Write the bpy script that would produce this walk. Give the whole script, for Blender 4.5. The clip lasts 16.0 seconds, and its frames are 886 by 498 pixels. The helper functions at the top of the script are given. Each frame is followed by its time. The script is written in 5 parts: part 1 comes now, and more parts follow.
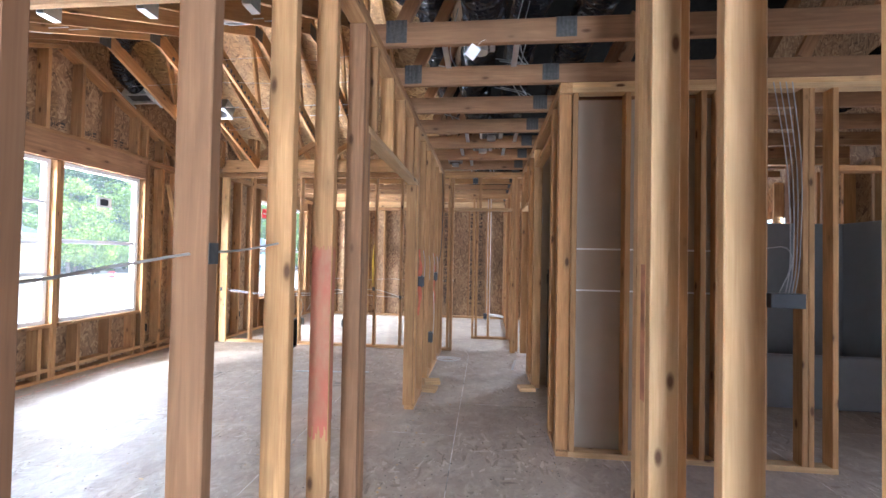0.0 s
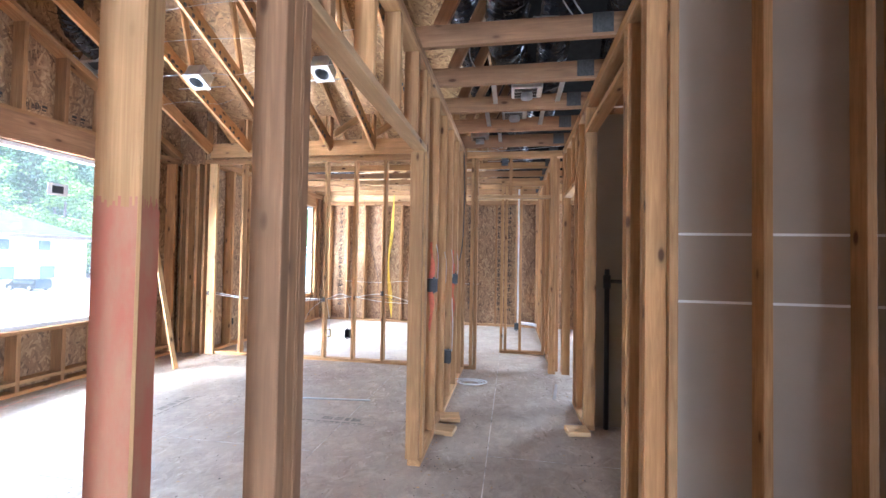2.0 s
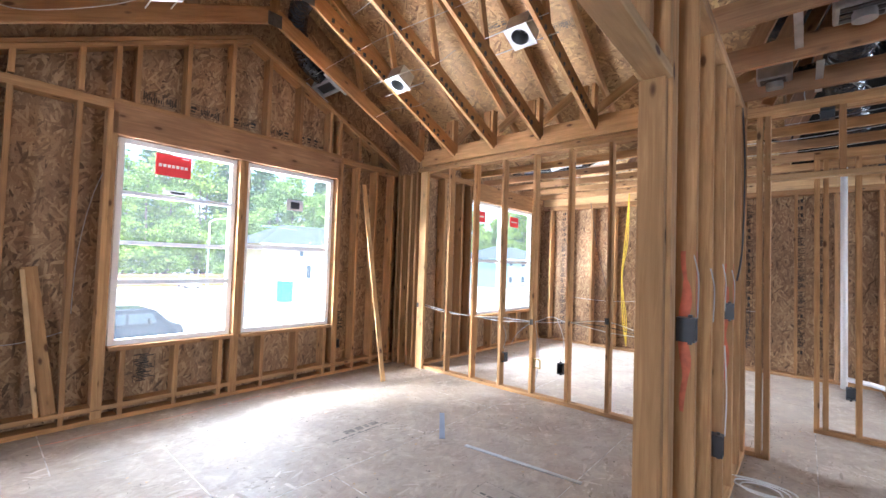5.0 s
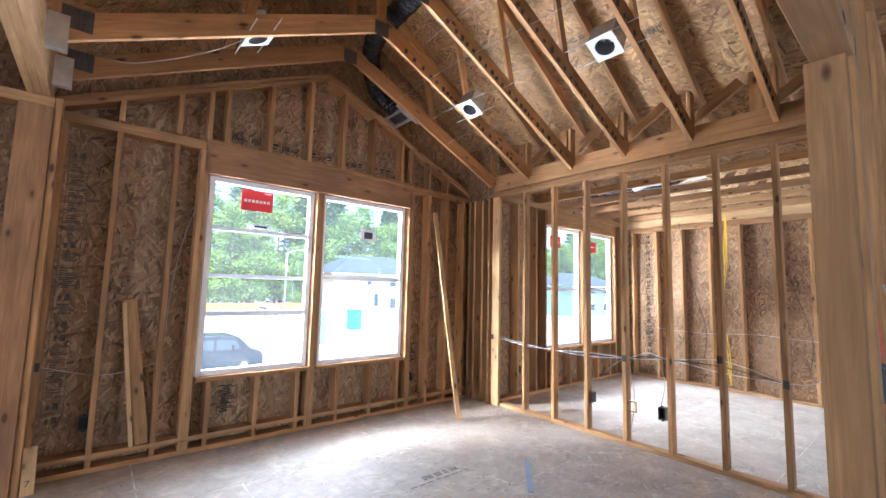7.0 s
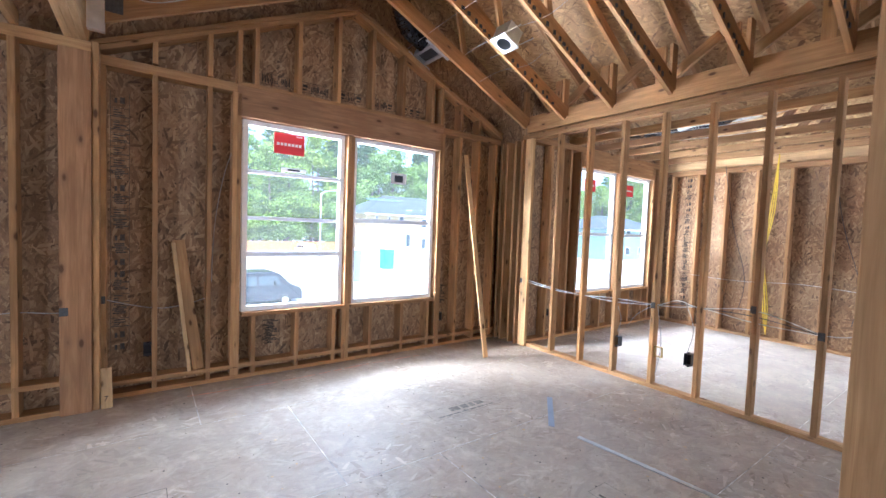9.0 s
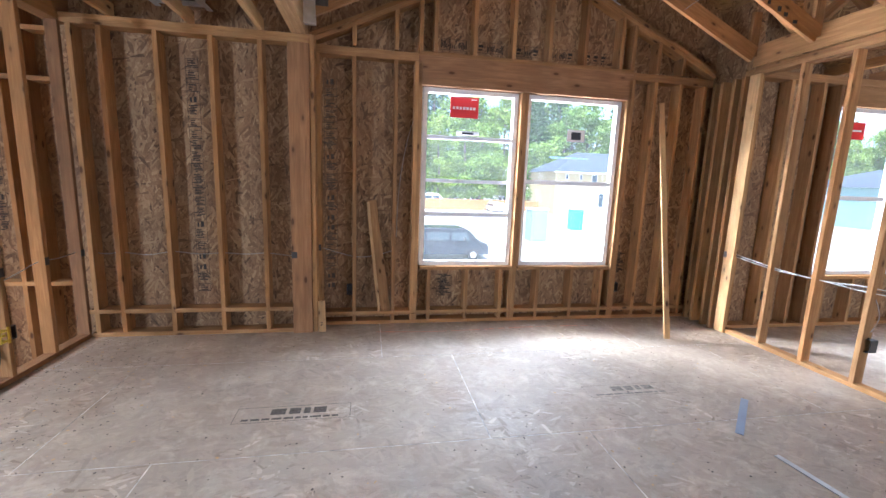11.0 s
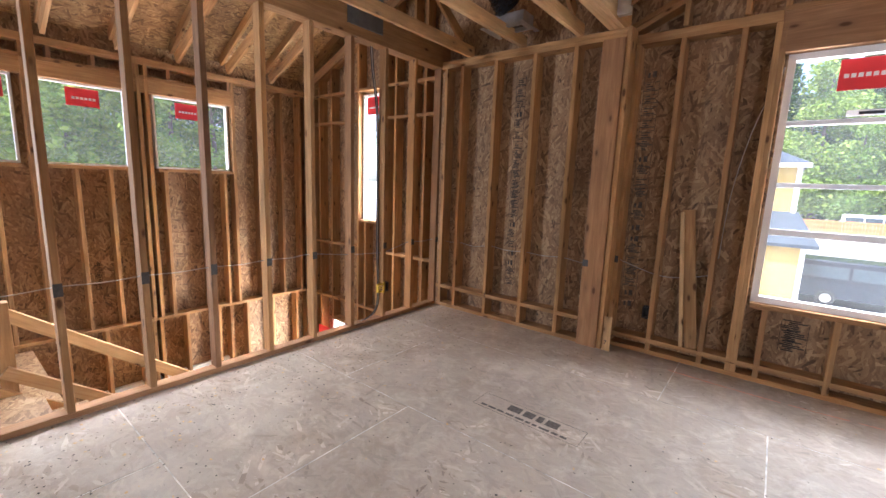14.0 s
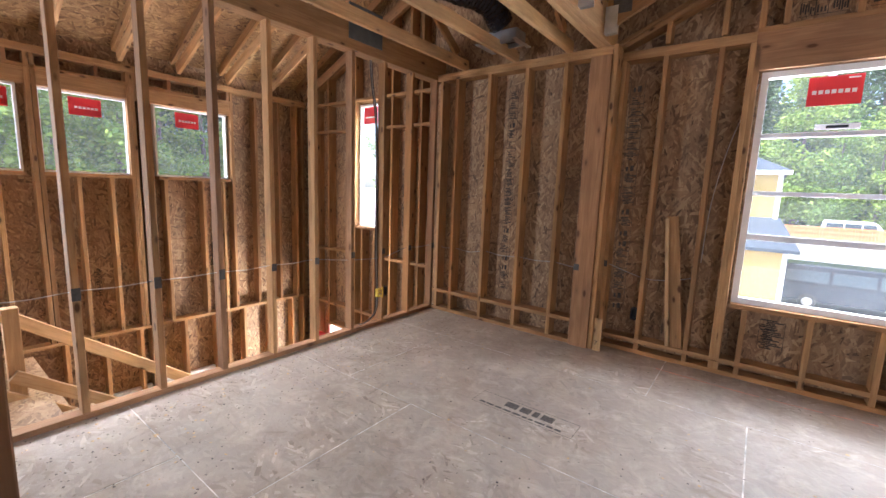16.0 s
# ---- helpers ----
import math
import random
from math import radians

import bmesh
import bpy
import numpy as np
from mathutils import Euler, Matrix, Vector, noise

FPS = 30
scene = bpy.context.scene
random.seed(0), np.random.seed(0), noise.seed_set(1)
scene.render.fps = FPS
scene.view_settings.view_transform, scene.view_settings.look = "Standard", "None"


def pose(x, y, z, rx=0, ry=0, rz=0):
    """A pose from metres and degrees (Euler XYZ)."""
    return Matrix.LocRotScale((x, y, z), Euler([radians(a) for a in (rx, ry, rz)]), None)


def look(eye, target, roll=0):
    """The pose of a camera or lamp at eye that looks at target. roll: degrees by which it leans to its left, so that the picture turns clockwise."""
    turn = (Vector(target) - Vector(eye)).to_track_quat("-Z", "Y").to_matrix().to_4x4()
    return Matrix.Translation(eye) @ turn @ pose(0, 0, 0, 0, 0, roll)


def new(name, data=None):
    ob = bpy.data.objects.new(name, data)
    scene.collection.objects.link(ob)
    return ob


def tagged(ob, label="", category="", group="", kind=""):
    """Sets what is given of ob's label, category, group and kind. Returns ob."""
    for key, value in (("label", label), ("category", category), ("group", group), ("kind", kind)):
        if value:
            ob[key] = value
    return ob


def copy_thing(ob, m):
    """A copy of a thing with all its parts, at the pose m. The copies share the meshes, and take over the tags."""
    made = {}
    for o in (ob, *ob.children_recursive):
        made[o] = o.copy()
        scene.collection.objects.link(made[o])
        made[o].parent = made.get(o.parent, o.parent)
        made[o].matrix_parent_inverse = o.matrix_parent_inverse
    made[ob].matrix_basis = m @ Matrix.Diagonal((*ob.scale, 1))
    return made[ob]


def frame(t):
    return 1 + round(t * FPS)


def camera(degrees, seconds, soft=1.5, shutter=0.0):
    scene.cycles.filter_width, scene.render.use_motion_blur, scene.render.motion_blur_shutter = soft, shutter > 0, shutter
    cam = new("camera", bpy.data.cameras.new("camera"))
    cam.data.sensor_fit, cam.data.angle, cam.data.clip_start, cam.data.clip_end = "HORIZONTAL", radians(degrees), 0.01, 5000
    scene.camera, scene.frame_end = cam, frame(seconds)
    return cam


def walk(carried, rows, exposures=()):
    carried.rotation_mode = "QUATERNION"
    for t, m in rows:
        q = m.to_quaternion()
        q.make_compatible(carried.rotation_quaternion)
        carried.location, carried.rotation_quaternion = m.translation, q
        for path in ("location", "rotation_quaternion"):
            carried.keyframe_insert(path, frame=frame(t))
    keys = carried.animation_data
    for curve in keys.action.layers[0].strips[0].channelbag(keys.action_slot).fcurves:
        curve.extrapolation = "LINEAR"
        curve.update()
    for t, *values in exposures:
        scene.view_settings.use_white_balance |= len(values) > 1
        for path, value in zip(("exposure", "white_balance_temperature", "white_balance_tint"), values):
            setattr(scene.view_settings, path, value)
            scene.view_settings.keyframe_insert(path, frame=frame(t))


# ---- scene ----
cam = camera(93.9, 16.0)
METRES, EYE, TILT, LEAN, TURN = 3.59, 1.44, 0.0, 0.0, 5.5
PATH = [
    (0, (0.036, -0.091, 1.412), (-0.168, 1.898, 1.451), 1.1),
    (0.5, (-0.033, 0.233, 1.381), (-0.217, 2.224, 1.428), 1.1),
    (1, (-0.083, 0.537, 1.375), (-0.286, 2.526, 1.419), 1.1),
    (1.5, (-0.093, 0.757, 1.354), (-0.327, 2.742, 1.403), 1.2),
    (2, (-0.027, 1.024, 1.36), (-0.356, 2.996, 1.408), 1.0),
    (2.5, (-0.014, 1.229, 1.362), (-0.44, 3.182, 1.417), 1.1),
    (3, (-0.033, 1.468, 1.389), (-0.631, 3.376, 1.439), 1.1),
    (3.5, (-0.052, 1.655, 1.412), (-0.82, 3.501, 1.45), 1.6),
    (4, (-0.097, 1.85, 1.415), (-1.043, 3.609, 1.45), 1.7),
    (4.5, (-0.14, 2.019, 1.404), (-1.292, 3.649, 1.449), 1.9),
    (5, (-0.25, 2.146, 1.403), (-1.567, 3.649, 1.471), 1.9),
    (7.5, (-0.50, 2.212, 1.439), (-2.045, 3.468, 1.623), 1.9),
    (8, (-0.479, 2.208, 1.455), (-2.04, 3.457, 1.509), 1.8),
    (8.2, (-0.47, 2.195, 1.452), (-2.03, 3.443, 1.453), 1.8),
    (10.3, (-0.465, 2.344, 1.483), (-2.287, 3.111, 1.177), 2.1),
    (10.5, (-0.437, 2.376, 1.494), (-2.308, 3.01, 1.178), 2.1),
    (11, (-0.442, 2.421, 1.491), (-2.384, 2.775, 1.165), 2.1),
    (11.5, (-0.518, 2.473, 1.466), (-2.491, 2.499, 1.138), 2.1),
    (12, (-0.688, 2.59, 1.367), (-2.629, 2.205, 1.075), 1.7),
    (12.5, (-0.712, 2.65, 1.399), (-2.561, 1.954, 1.088), 1.9),
    (13, (-0.739, 2.792, 1.439), (-2.47, 1.845, 1.117), 2.0),
    (13.5, (-0.77, 2.943, 1.43), (-2.392, 1.818, 1.106), 2.0),
    (14, (-0.771, 3.0, 1.427), (-2.318, 1.774, 1.106), 2.1),
    (14.5, (-0.747, 3.019, 1.437), (-2.268, 1.76, 1.123), 2.2),
    (15, (-0.692, 3.051, 1.442), (-2.219, 1.796, 1.137), 2.2),
    (15.5, (-0.654, 3.065, 1.435), (-2.199, 1.83, 1.139), 2.2),
    (16, (-0.611, 3.042, 1.439), (-2.19, 1.849, 1.15), 2.1),
]
walk(cam, [(t, look(eye, target, roll)) for t, eye, target, roll in PATH], [(0.0, 2.8, 5260, 9), (1.5, 2.9, 5030, 8), (2.2, 3.12, 5030, 9), (3.5, 2.9, 5050, 9), (5.0, 2.58, 5450, 10), (7.5, 2.35, 5180, 9), (8.0, 2.38, 5150, 9), (11.0, 2.27, 5400, 10), (12.5, 2.17, 5730, 12), (14.0, 2.15, 5850, 14), (16.0, 2.13, 5750, 14)])

# world, sun, sky light and added fill lamps
world = bpy.data.worlds.new("sky")
scene.world = world
world.use_nodes = True
wn = world.node_tree.nodes
sky = wn.new("ShaderNodeTexSky")
sky.sky_type = "NISHITA"
sky.sun_disc = False
SUN_EL, SUN_AZ = radians(66), radians(120)
sky.sun_elevation, sky.sun_rotation = SUN_EL, SUN_AZ
sky.air_density, sky.dust_density = 1.0, 2.5
wn["Background"].inputs["Strength"].default_value = 0.12
world.node_tree.links.new(sky.outputs[0], wn["Background"].inputs["Color"])
sun = new("sun", bpy.data.lights.new("sun", "SUN"))
sun.data.energy, sun.data.angle, sun.data.color = 2.5, radians(0.6), (1.0, 0.95, 0.87)
to_sun = Vector((math.sin(SUN_AZ) * math.cos(SUN_EL), math.cos(SUN_AZ) * math.cos(SUN_EL), math.sin(SUN_EL)))
sun.matrix_world = look(to_sun * 50, (0, 0, 0))


def sky_panel(centre, target, w, h, power, colour=(0.90, 0.95, 1.0)):
    """A soft added lamp kept out of view: stands in for sky or ground light."""
    ob = new("sky_panel", bpy.data.lights.new("sky_panel", "AREA"))
    ob.data.shape, ob.data.size, ob.data.size_y = "RECTANGLE", w, h
    ob.data.energy, ob.data.color = power, colour
    ob.matrix_world = look(centre, target)
    return ob


sky_panel((-8.0, 4.0, 4.1), (-3.5, 4.0, 1.2), 6.5, 1.5, 105)
sky_panel((-8.0, 4.0, -1.6), (-3.2, 4.6, 3.2), 6.0, 1.5, 370, (1.0, 0.97, 0.92))
sky_panel((-7.6, 8.3, -1.6), (-3.0, 8.3, 3.0), 3.0, 1.5, 60, (1.0, 0.97, 0.92))
sky_panel((-8.0, 8.6, 4.1), (-3.5, 8.4, 1.2), 3.0, 1.5, 220)
sky_panel((-7.6, -1.4, 4.1), (-4.0, -1.6, 1.2), 2.5, 1.5, 900, (1.0, 0.97, 0.92))
sky_panel((-2.3, -6.0, 4.0), (-2.3, -1.0, 0.8), 5.0, 1.5, 230, (1.0, 0.95, 0.86))
sky_panel((-2.6, -5.0, -0.4), (-2.6, -1.0, -2.2), 3.0, 1.2, 130, (1.0, 0.95, 0.86))
sky_panel((-5.7, -1.0, -2.5), (-2.4, -2.85, 0.5), 1.6, 1.4, 110, (1.0, 0.95, 0.86))
sky_panel((0.25, -2.93, 1.4), (0.0, 0.0, 1.3), 0.6, 1.6, 42)
sky_panel((4.52, 1.1, 1.5), (0.0, 1.1, 1.3), 2.0, 1.3, 9)
sky_panel((4.52, 7.5, 1.5), (0.0, 7.5, 1.2), 1.8, 1.2, 55)
sky_panel((3.0, 9.68, 1.65), (2.0, 5.0, 1.0), 1.0, 0.9, 30)

# ---- materials ----


class Nodes:
    """Short hand for a node material."""

    def __init__(self, name, rough=0.8, metal=0.0):
        self.mat = bpy.data.materials.new(name)
        self.mat.use_nodes = True
        self.n, self.l = self.mat.node_tree.nodes, self.mat.node_tree.links
        self.b = self.n["Principled BSDF"]
        self.b.inputs["Roughness"].default_value = rough
        self.b.inputs["Metallic"].default_value = metal

    def add(self, kind, **inputs):
        node = self.n.new(kind)
        for key, value in inputs.items():
            key = key.replace("_", " ")
            if hasattr(value, "links"):
                self.l.new(value, node.inputs[key])
            else:
                node.inputs[key].default_value = value
        return node

    def coords(self, kind="Object", scale=(1, 1, 1), rot=(0, 0, 0), spread=0.0):
        tc = self.n.new("ShaderNodeTexCoord")
        m = self.n.new("ShaderNodeMapping")
        self.l.new(tc.outputs[kind], m.inputs["Vector"])
        m.inputs["Scale"].default_value = scale
        m.inputs["Rotation"].default_value = rot
        if spread:
            oi = self.n.new("ShaderNodeObjectInfo")
            mul = self.n.new("ShaderNodeMath")
            mul.operation = "MULTIPLY"
            mul.inputs[1].default_value = spread
            self.l.new(oi.outputs["Random"], mul.inputs[0])
            comb = self.n.new("ShaderNodeCombineXYZ")
            for i in range(3):
                self.l.new(mul.outputs[0], comb.inputs[i])
            self.l.new(comb.outputs[0], m.inputs["Location"])
        return m.outputs[0]

    def noise(self, vec, scale, detail=4, rough=0.55, distortion=0.0):
        t = self.add("ShaderNodeTexNoise", Scale=scale, Detail=detail, Roughness=rough, Distortion=distortion)
        self.l.new(vec, t.inputs["Vector"])
        return t.outputs["Fac"]

    def ramp(self, fac, *stops):
        r = self.n.new("ShaderNodeValToRGB")
        els = r.color_ramp.elements
        while len(els) < len(stops):
            els.new(0.5)
        for e, (p, c) in zip(els, stops):
            e.position = p
            e.color = (*c, 1) if len(c) == 3 else c
        self.l.new(fac, r.inputs[0])
        return r.outputs[0]

    def mix(self, fac, a, b, kind="MIX"):
        m = self.n.new("ShaderNodeMix")
        m.data_type, m.blend_type = "RGBA", kind
        for i, v in ((0, fac), (6, a), (7, b)):
            if hasattr(v, "links"):
                self.l.new(v, m.inputs[i])
            elif i:
                m.inputs[i].default_value = (*v, 1)
            else:
                m.inputs[i].default_value = v
        return m.outputs[2]

    def done(self, colour, bump=None, strength=0.2, dist=0.01):
        self.l.new(colour, self.b.inputs["Base Color"])
        if bump is not None:
            bn = self.n.new("ShaderNodeBump")
            bn.inputs["Strength"].default_value, bn.inputs["Distance"].default_value = strength, dist
            self.l.new(bump, bn.inputs["Height"])
            self.l.new(bn.outputs[0], self.b.inputs["Normal"])
        return self.mat


def lumber(name, light, mid, dark, knots=True):
    k = Nodes(name, 0.84)
    k.b.inputs["Specular IOR Level"].default_value = 0.3
    vec = k.coords(scale=(1, 1, 0.06), spread=37.0)
    ring = k.noise(vec, 34, 5, 0.6, 1.2)
    fine = k.noise(k.coords(scale=(1, 1, 0.02), spread=11.0), 260, 3)
    col = k.ramp(ring, (0.26, dark), (0.52, mid), (0.82, light))
    col = k.mix(0.25, col, k.ramp(fine, (0.3, tuple(c * 0.75 for c in mid)), (0.7, light)))
    wide = k.noise(k.coords(scale=(1, 1, 0.12), spread=17.0), 13, 3, 0.5, 1.6)
    col = k.mix(k.ramp(wide, (0.45, (0, 0, 0)), (0.62, (0.5, 0.5, 0.5))), col, tuple(0.72 * c for c in mid))
    oi = k.n.new("ShaderNodeObjectInfo")
    tone = k.ramp(oi.outputs["Random"], (0.0, (0.62, 0.55, 0.50)), (0.3, (0.84, 0.80, 0.76)), (0.6, (1.0, 0.97, 0.92)), (0.8, (1.12, 1.08, 0.98)), (1.0, (1.0, 0.86, 0.72)))
    col = k.mix(1.0, col, tone, "MULTIPLY")
    blot = k.noise(k.coords(scale=(1, 1, 0.4), spread=5.0), 5.0, 3)
    col = k.mix(k.ramp(blot, (0.42, (0, 0, 0)), (0.75, (0.55, 0.55, 0.55))), col, tuple(c * 0.5 for c in mid))
    if knots:
        v = k.add("ShaderNodeTexVoronoi", Scale=7.0)
        k.l.new(k.coords(scale=(1.3, 1.3, 0.55), spread=23.0), v.inputs["Vector"])
        halo = k.ramp(v.outputs["Distance"], (0.10, (0.75, 0.75, 0.75)), (0.30, (0, 0, 0)))
        col = k.mix(halo, col, tuple(c * 0.62 for c in mid))
        spot = k.ramp(v.outputs["Distance"], (0.08, (1, 1, 1)), (0.15, (0, 0, 0)))
        col = k.mix(spot, col, (0.10, 0.045, 0.02))
    return k.done(col, ring, 0.12, 0.002)


def strandboard(name, pale, mid, dark, dirt=None, flat=False, turns=(90, 72, 110, 50, 131, 12)):
    """Pressed board of overlapping wood strands; flat: it lies in x and y, else it stands."""
    k = Nodes(name, 0.75)
    geo = k.n.new("ShaderNodeNewGeometry")
    xyz = k.n.new("ShaderNodeSeparateXYZ")
    k.l.new(geo.outputs["Position"], xyz.inputs[0])
    plan = k.n.new("ShaderNodeCombineXYZ")
    if flat:
        k.l.new(xyz.outputs[0], plan.inputs[0])
        k.l.new(xyz.outputs[1], plan.inputs[1])
    else:
        along = k.add("ShaderNodeMath")
        k.l.new(xyz.outputs[0], along.inputs[0])
        k.l.new(xyz.outputs[1], along.inputs[1])
        k.l.new(along.outputs[0], plan.inputs[0])
        k.l.new(xyz.outputs[2], plan.inputs[1])

    def math_node(op, a, b):
        m = k.n.new("ShaderNodeMath")
        m.operation = op
        for i, v in enumerate((a, b)):
            if hasattr(v, "links"):
                k.l.new(v, m.inputs[i])
            else:
                m.inputs[i].default_value = v
        return m.outputs[0]

    best = tone = None
    for i, turn in enumerate(turns):
        m = k.n.new("ShaderNodeMapping")
        m.vector_type = "TEXTURE"
        k.l.new(plan.outputs[0], m.inputs["Vector"])
        m.inputs["Location"].default_value = (3.7 * i, 1.3 * i, 0)
        m.inputs["Rotation"].default_value = (0, 0, radians(turn))
        m.inputs["Scale"].default_value = (0.092, 0.0165 + 0.003 * (i % 3), 1)
        v = k.add("ShaderNodeTexVoronoi", Scale=1.0)
        v.voronoi_dimensions = "2D"
        k.l.new(m.outputs[0], v.inputs["Vector"])
        sep = k.n.new("ShaderNodeSeparateColor")
        k.l.new(v.outputs["Color"], sep.inputs[0])
        if best is None:
            best, tone, other = sep.outputs[0], sep.outputs[1], sep.outputs[2]
            continue
        over = math_node("GREATER_THAN", sep.outputs[0], best)
        tone = k.mix(over, tone, sep.outputs[1])
        other = k.mix(over, other, sep.outputs[2])
        best = math_node("MAXIMUM", sep.outputs[0], best)
    lift = tuple(0.45 * p + 0.55 * q for p, q in zip(pale, mid))
    col = k.ramp(tone, (0.0, dark), (0.07, tuple(0.5 * (p + q) for p, q in zip(dark, mid))), (0.30, mid), (0.78, lift), (0.97, pale))
    fine = k.noise(geo.outputs["Position"], 150, 3)
    col = k.mix(0.22, col, k.ramp(fine, (0.3, dark), (0.7, pale)))
    big = k.noise(geo.outputs["Position"], 1.7, 5, 0.6)
    col = k.mix(1.0, col, k.ramp(big, (0.32, (0.74, 0.72, 0.72)), (0.5, (0.95, 0.95, 0.95)), (0.68, (1.12, 1.10, 1.06))), "MULTIPLY")
    if dirt:
        col = k.mix(k.ramp(big, (0.3, (0.45, 0.45, 0.45)), (0.7, (0.82, 0.82, 0.82))), col, dirt)
        scuff = k.noise(geo.outputs["Position"], 5, 6, 0.7, 0.5)
        col = k.mix(k.ramp(scuff, (0.50, (0, 0, 0)), (0.70, (0.5, 0.5, 0.5))), col, tuple(min(1, d * 1.55) for d in dirt))
        stain = k.noise(geo.outputs["Position"], 2.2, 6, 0.7, 0.9)
        col = k.mix(k.ramp(stain, (0.54, (0, 0, 0)), (0.68, (0.45, 0.45, 0.45))), col, (dirt[0] * 0.62, dirt[1] * 0.55, dirt[2] * 0.47))
        worn = k.ramp(k.noise(k.coords("Object", (1, 1, 1), (0, 0, 0), 3.0), 1.1, 5, 0.65), (0.46, (0.04, 0.04, 0.04)), (0.62, (1, 1, 1)))
        pale_strand = k.ramp(other, (0.92, (0, 0, 0)), (0.95, (0.5, 0.5, 0.5)))
        col = k.mix(k.mix(1.0, pale_strand, worn, "MULTIPLY"), col, tuple(min(1, d * 1.8) for d in dirt))
        dark_strand = k.ramp(other, (0.05, (0.6, 0.6, 0.6)), (0.08, (0, 0, 0)))
        col = k.mix(k.mix(1.0, dark_strand, worn, "MULTIPLY"), col, (dirt[0] * 0.45, dirt[1] * 0.38, dirt[2] * 0.32))
        grit = k.noise(geo.outputs["Position"], 60, 4, 0.7)
        col = k.mix(k.ramp(grit, (0.66, (0, 0, 0)), (0.74, (0.6, 0.6, 0.6))), col, tuple(d * 0.35 for d in dirt))
        rg = k.ramp(k.noise(geo.outputs["Position"], 1.3, 5, 0.6), (0.35, (0.52, 0.52, 0.52)), (0.65, (0.85, 0.85, 0.85)))
        k.l.new(rg, k.b.inputs["Roughness"])
    return k.done(col, best, 0.3, 0.002)


def plain(name, colour, rough=0.6, metal=0.0, vary=0.25, scale=12, bump=0.1):
    k = Nodes(name, rough, metal)
    n = k.noise(k.coords(spread=9.0), scale, 5)
    col = k.ramp(n, (0.3, tuple(c * (1 - vary) for c in colour)), (0.7, tuple(min(1, c * (1 + vary * 0.6)) for c in colour)))
    return k.done(col, n, bump, 0.004)


def hazy_glass(name="window_glass"):
    k = Nodes(name, 0.02)
    k.b.inputs["Transmission Weight"].default_value = 1.0
    k.b.inputs["IOR"].default_value = 1.1
    k.b.inputs["Base Color"].default_value = (0.96, 0.98, 0.97, 1)
    veil = k.add("ShaderNodeBsdfTranslucent", Color=(0.9, 0.95, 0.95, 1))
    n = k.noise(k.coords(), 3.0, 5)
    m = k.n.new("ShaderNodeMixShader")
    k.l.new(k.ramp(n, (0.3, (0.008, 0.008, 0.008)), (0.7, (0.014, 0.014, 0.014))), m.inputs[0])
    k.l.new(k.b.outputs[0], m.inputs[1])
    k.l.new(veil.outputs[0], m.inputs[2])
    k.l.new(m.outputs[0], k.n["Material Output"].inputs["Surface"])
    return k.mat


WOOD = lumber("fir_lumber", (0.63, 0.39, 0.19), (0.47, 0.265, 0.118), (0.27, 0.135, 0.055))
WOOD_PALE = lumber("pale_lumber", (0.80, 0.58, 0.34), (0.66, 0.435, 0.22), (0.46, 0.28, 0.12))
WOOD_DARK = lumber("dark_shaded_lumber", (0.46, 0.27, 0.145), (0.34, 0.185, 0.095), (0.20, 0.10, 0.05))
OSB = strandboard("strand_board", (0.52, 0.34, 0.18), (0.27, 0.147, 0.07), (0.065, 0.03, 0.014))
OSB_ROOF_LIT = strandboard("lit_roof_strand_board", (0.64, 0.42, 0.195), (0.34, 0.195, 0.085), (0.10, 0.047, 0.02), flat=True, turns=(0, 18, -20, 40, -41, 78))
OSB_FLAT = strandboard("flat_strand_board", (0.52, 0.34, 0.18), (0.32, 0.18, 0.085), (0.10, 0.05, 0.022), flat=True)
OSB_FLOOR = strandboard("dusty_subfloor", (0.52, 0.39, 0.27), (0.34, 0.245, 0.175), (0.15, 0.10, 0.07), dirt=(0.40, 0.334, 0.274), flat=True)
DUST = plain("pale_dust", (0.66, 0.60, 0.54), 0.9, vary=0.75, scale=9)
VINYL = plain("white_vinyl", (0.80, 0.80, 0.80), 0.35, vary=0.04, bump=0.0)
GLASS = hazy_glass()
RED = plain("red_label", (0.75, 0.03, 0.035), 0.5, vary=0.05, bump=0.0)
WHITE = plain("white_print", (0.85, 0.82, 0.80), 0.5, vary=0.03, bump=0.0)
BLACKP = plain("black_plastic", (0.022, 0.022, 0.026), 0.4, vary=0.3)
DUCT = plain("black_duct_foil", (0.018, 0.018, 0.022), 0.18, 0.2, vary=0.3, scale=30, bump=0.8)
STEEL = plain("galvanised_steel", (0.56, 0.57, 0.58), 0.38, 0.85, vary=0.2)
DARKSTEEL = plain("plate_steel", (0.085, 0.078, 0.072), 0.65, 0.4, vary=0.3, scale=60)
DRYWALL = plain("drywall_paper", (0.375, 0.298, 0.225), 0.9, vary=0.06, scale=3)
ATTIC_SHADE = plain("attic_shade_black", (0.011, 0.010, 0.009), 1.0, vary=0.3)
ATTIC_SHADE.node_tree.nodes["Principled BSDF"].inputs["Specular IOR Level"].default_value = 0.05
PAINT_ORANGE = plain("orange_spray_paint", (0.55, 0.13, 0.06), 0.7, vary=0.35, scale=20)
CABLE = plain("white_cable", (0.62, 0.60, 0.58), 0.5, vary=0.1)
CABLE_G = plain("grey_cable", (0.42, 0.40, 0.38), 0.5, vary=0.1)
CABLE_Y = plain("yellow_cable", (0.70, 0.48, 0.03), 0.5, vary=0.1)
CABLE_B = plain("black_cable", (0.03, 0.03, 0.035), 0.5, vary=0.1)

# ---- helpers for building ----


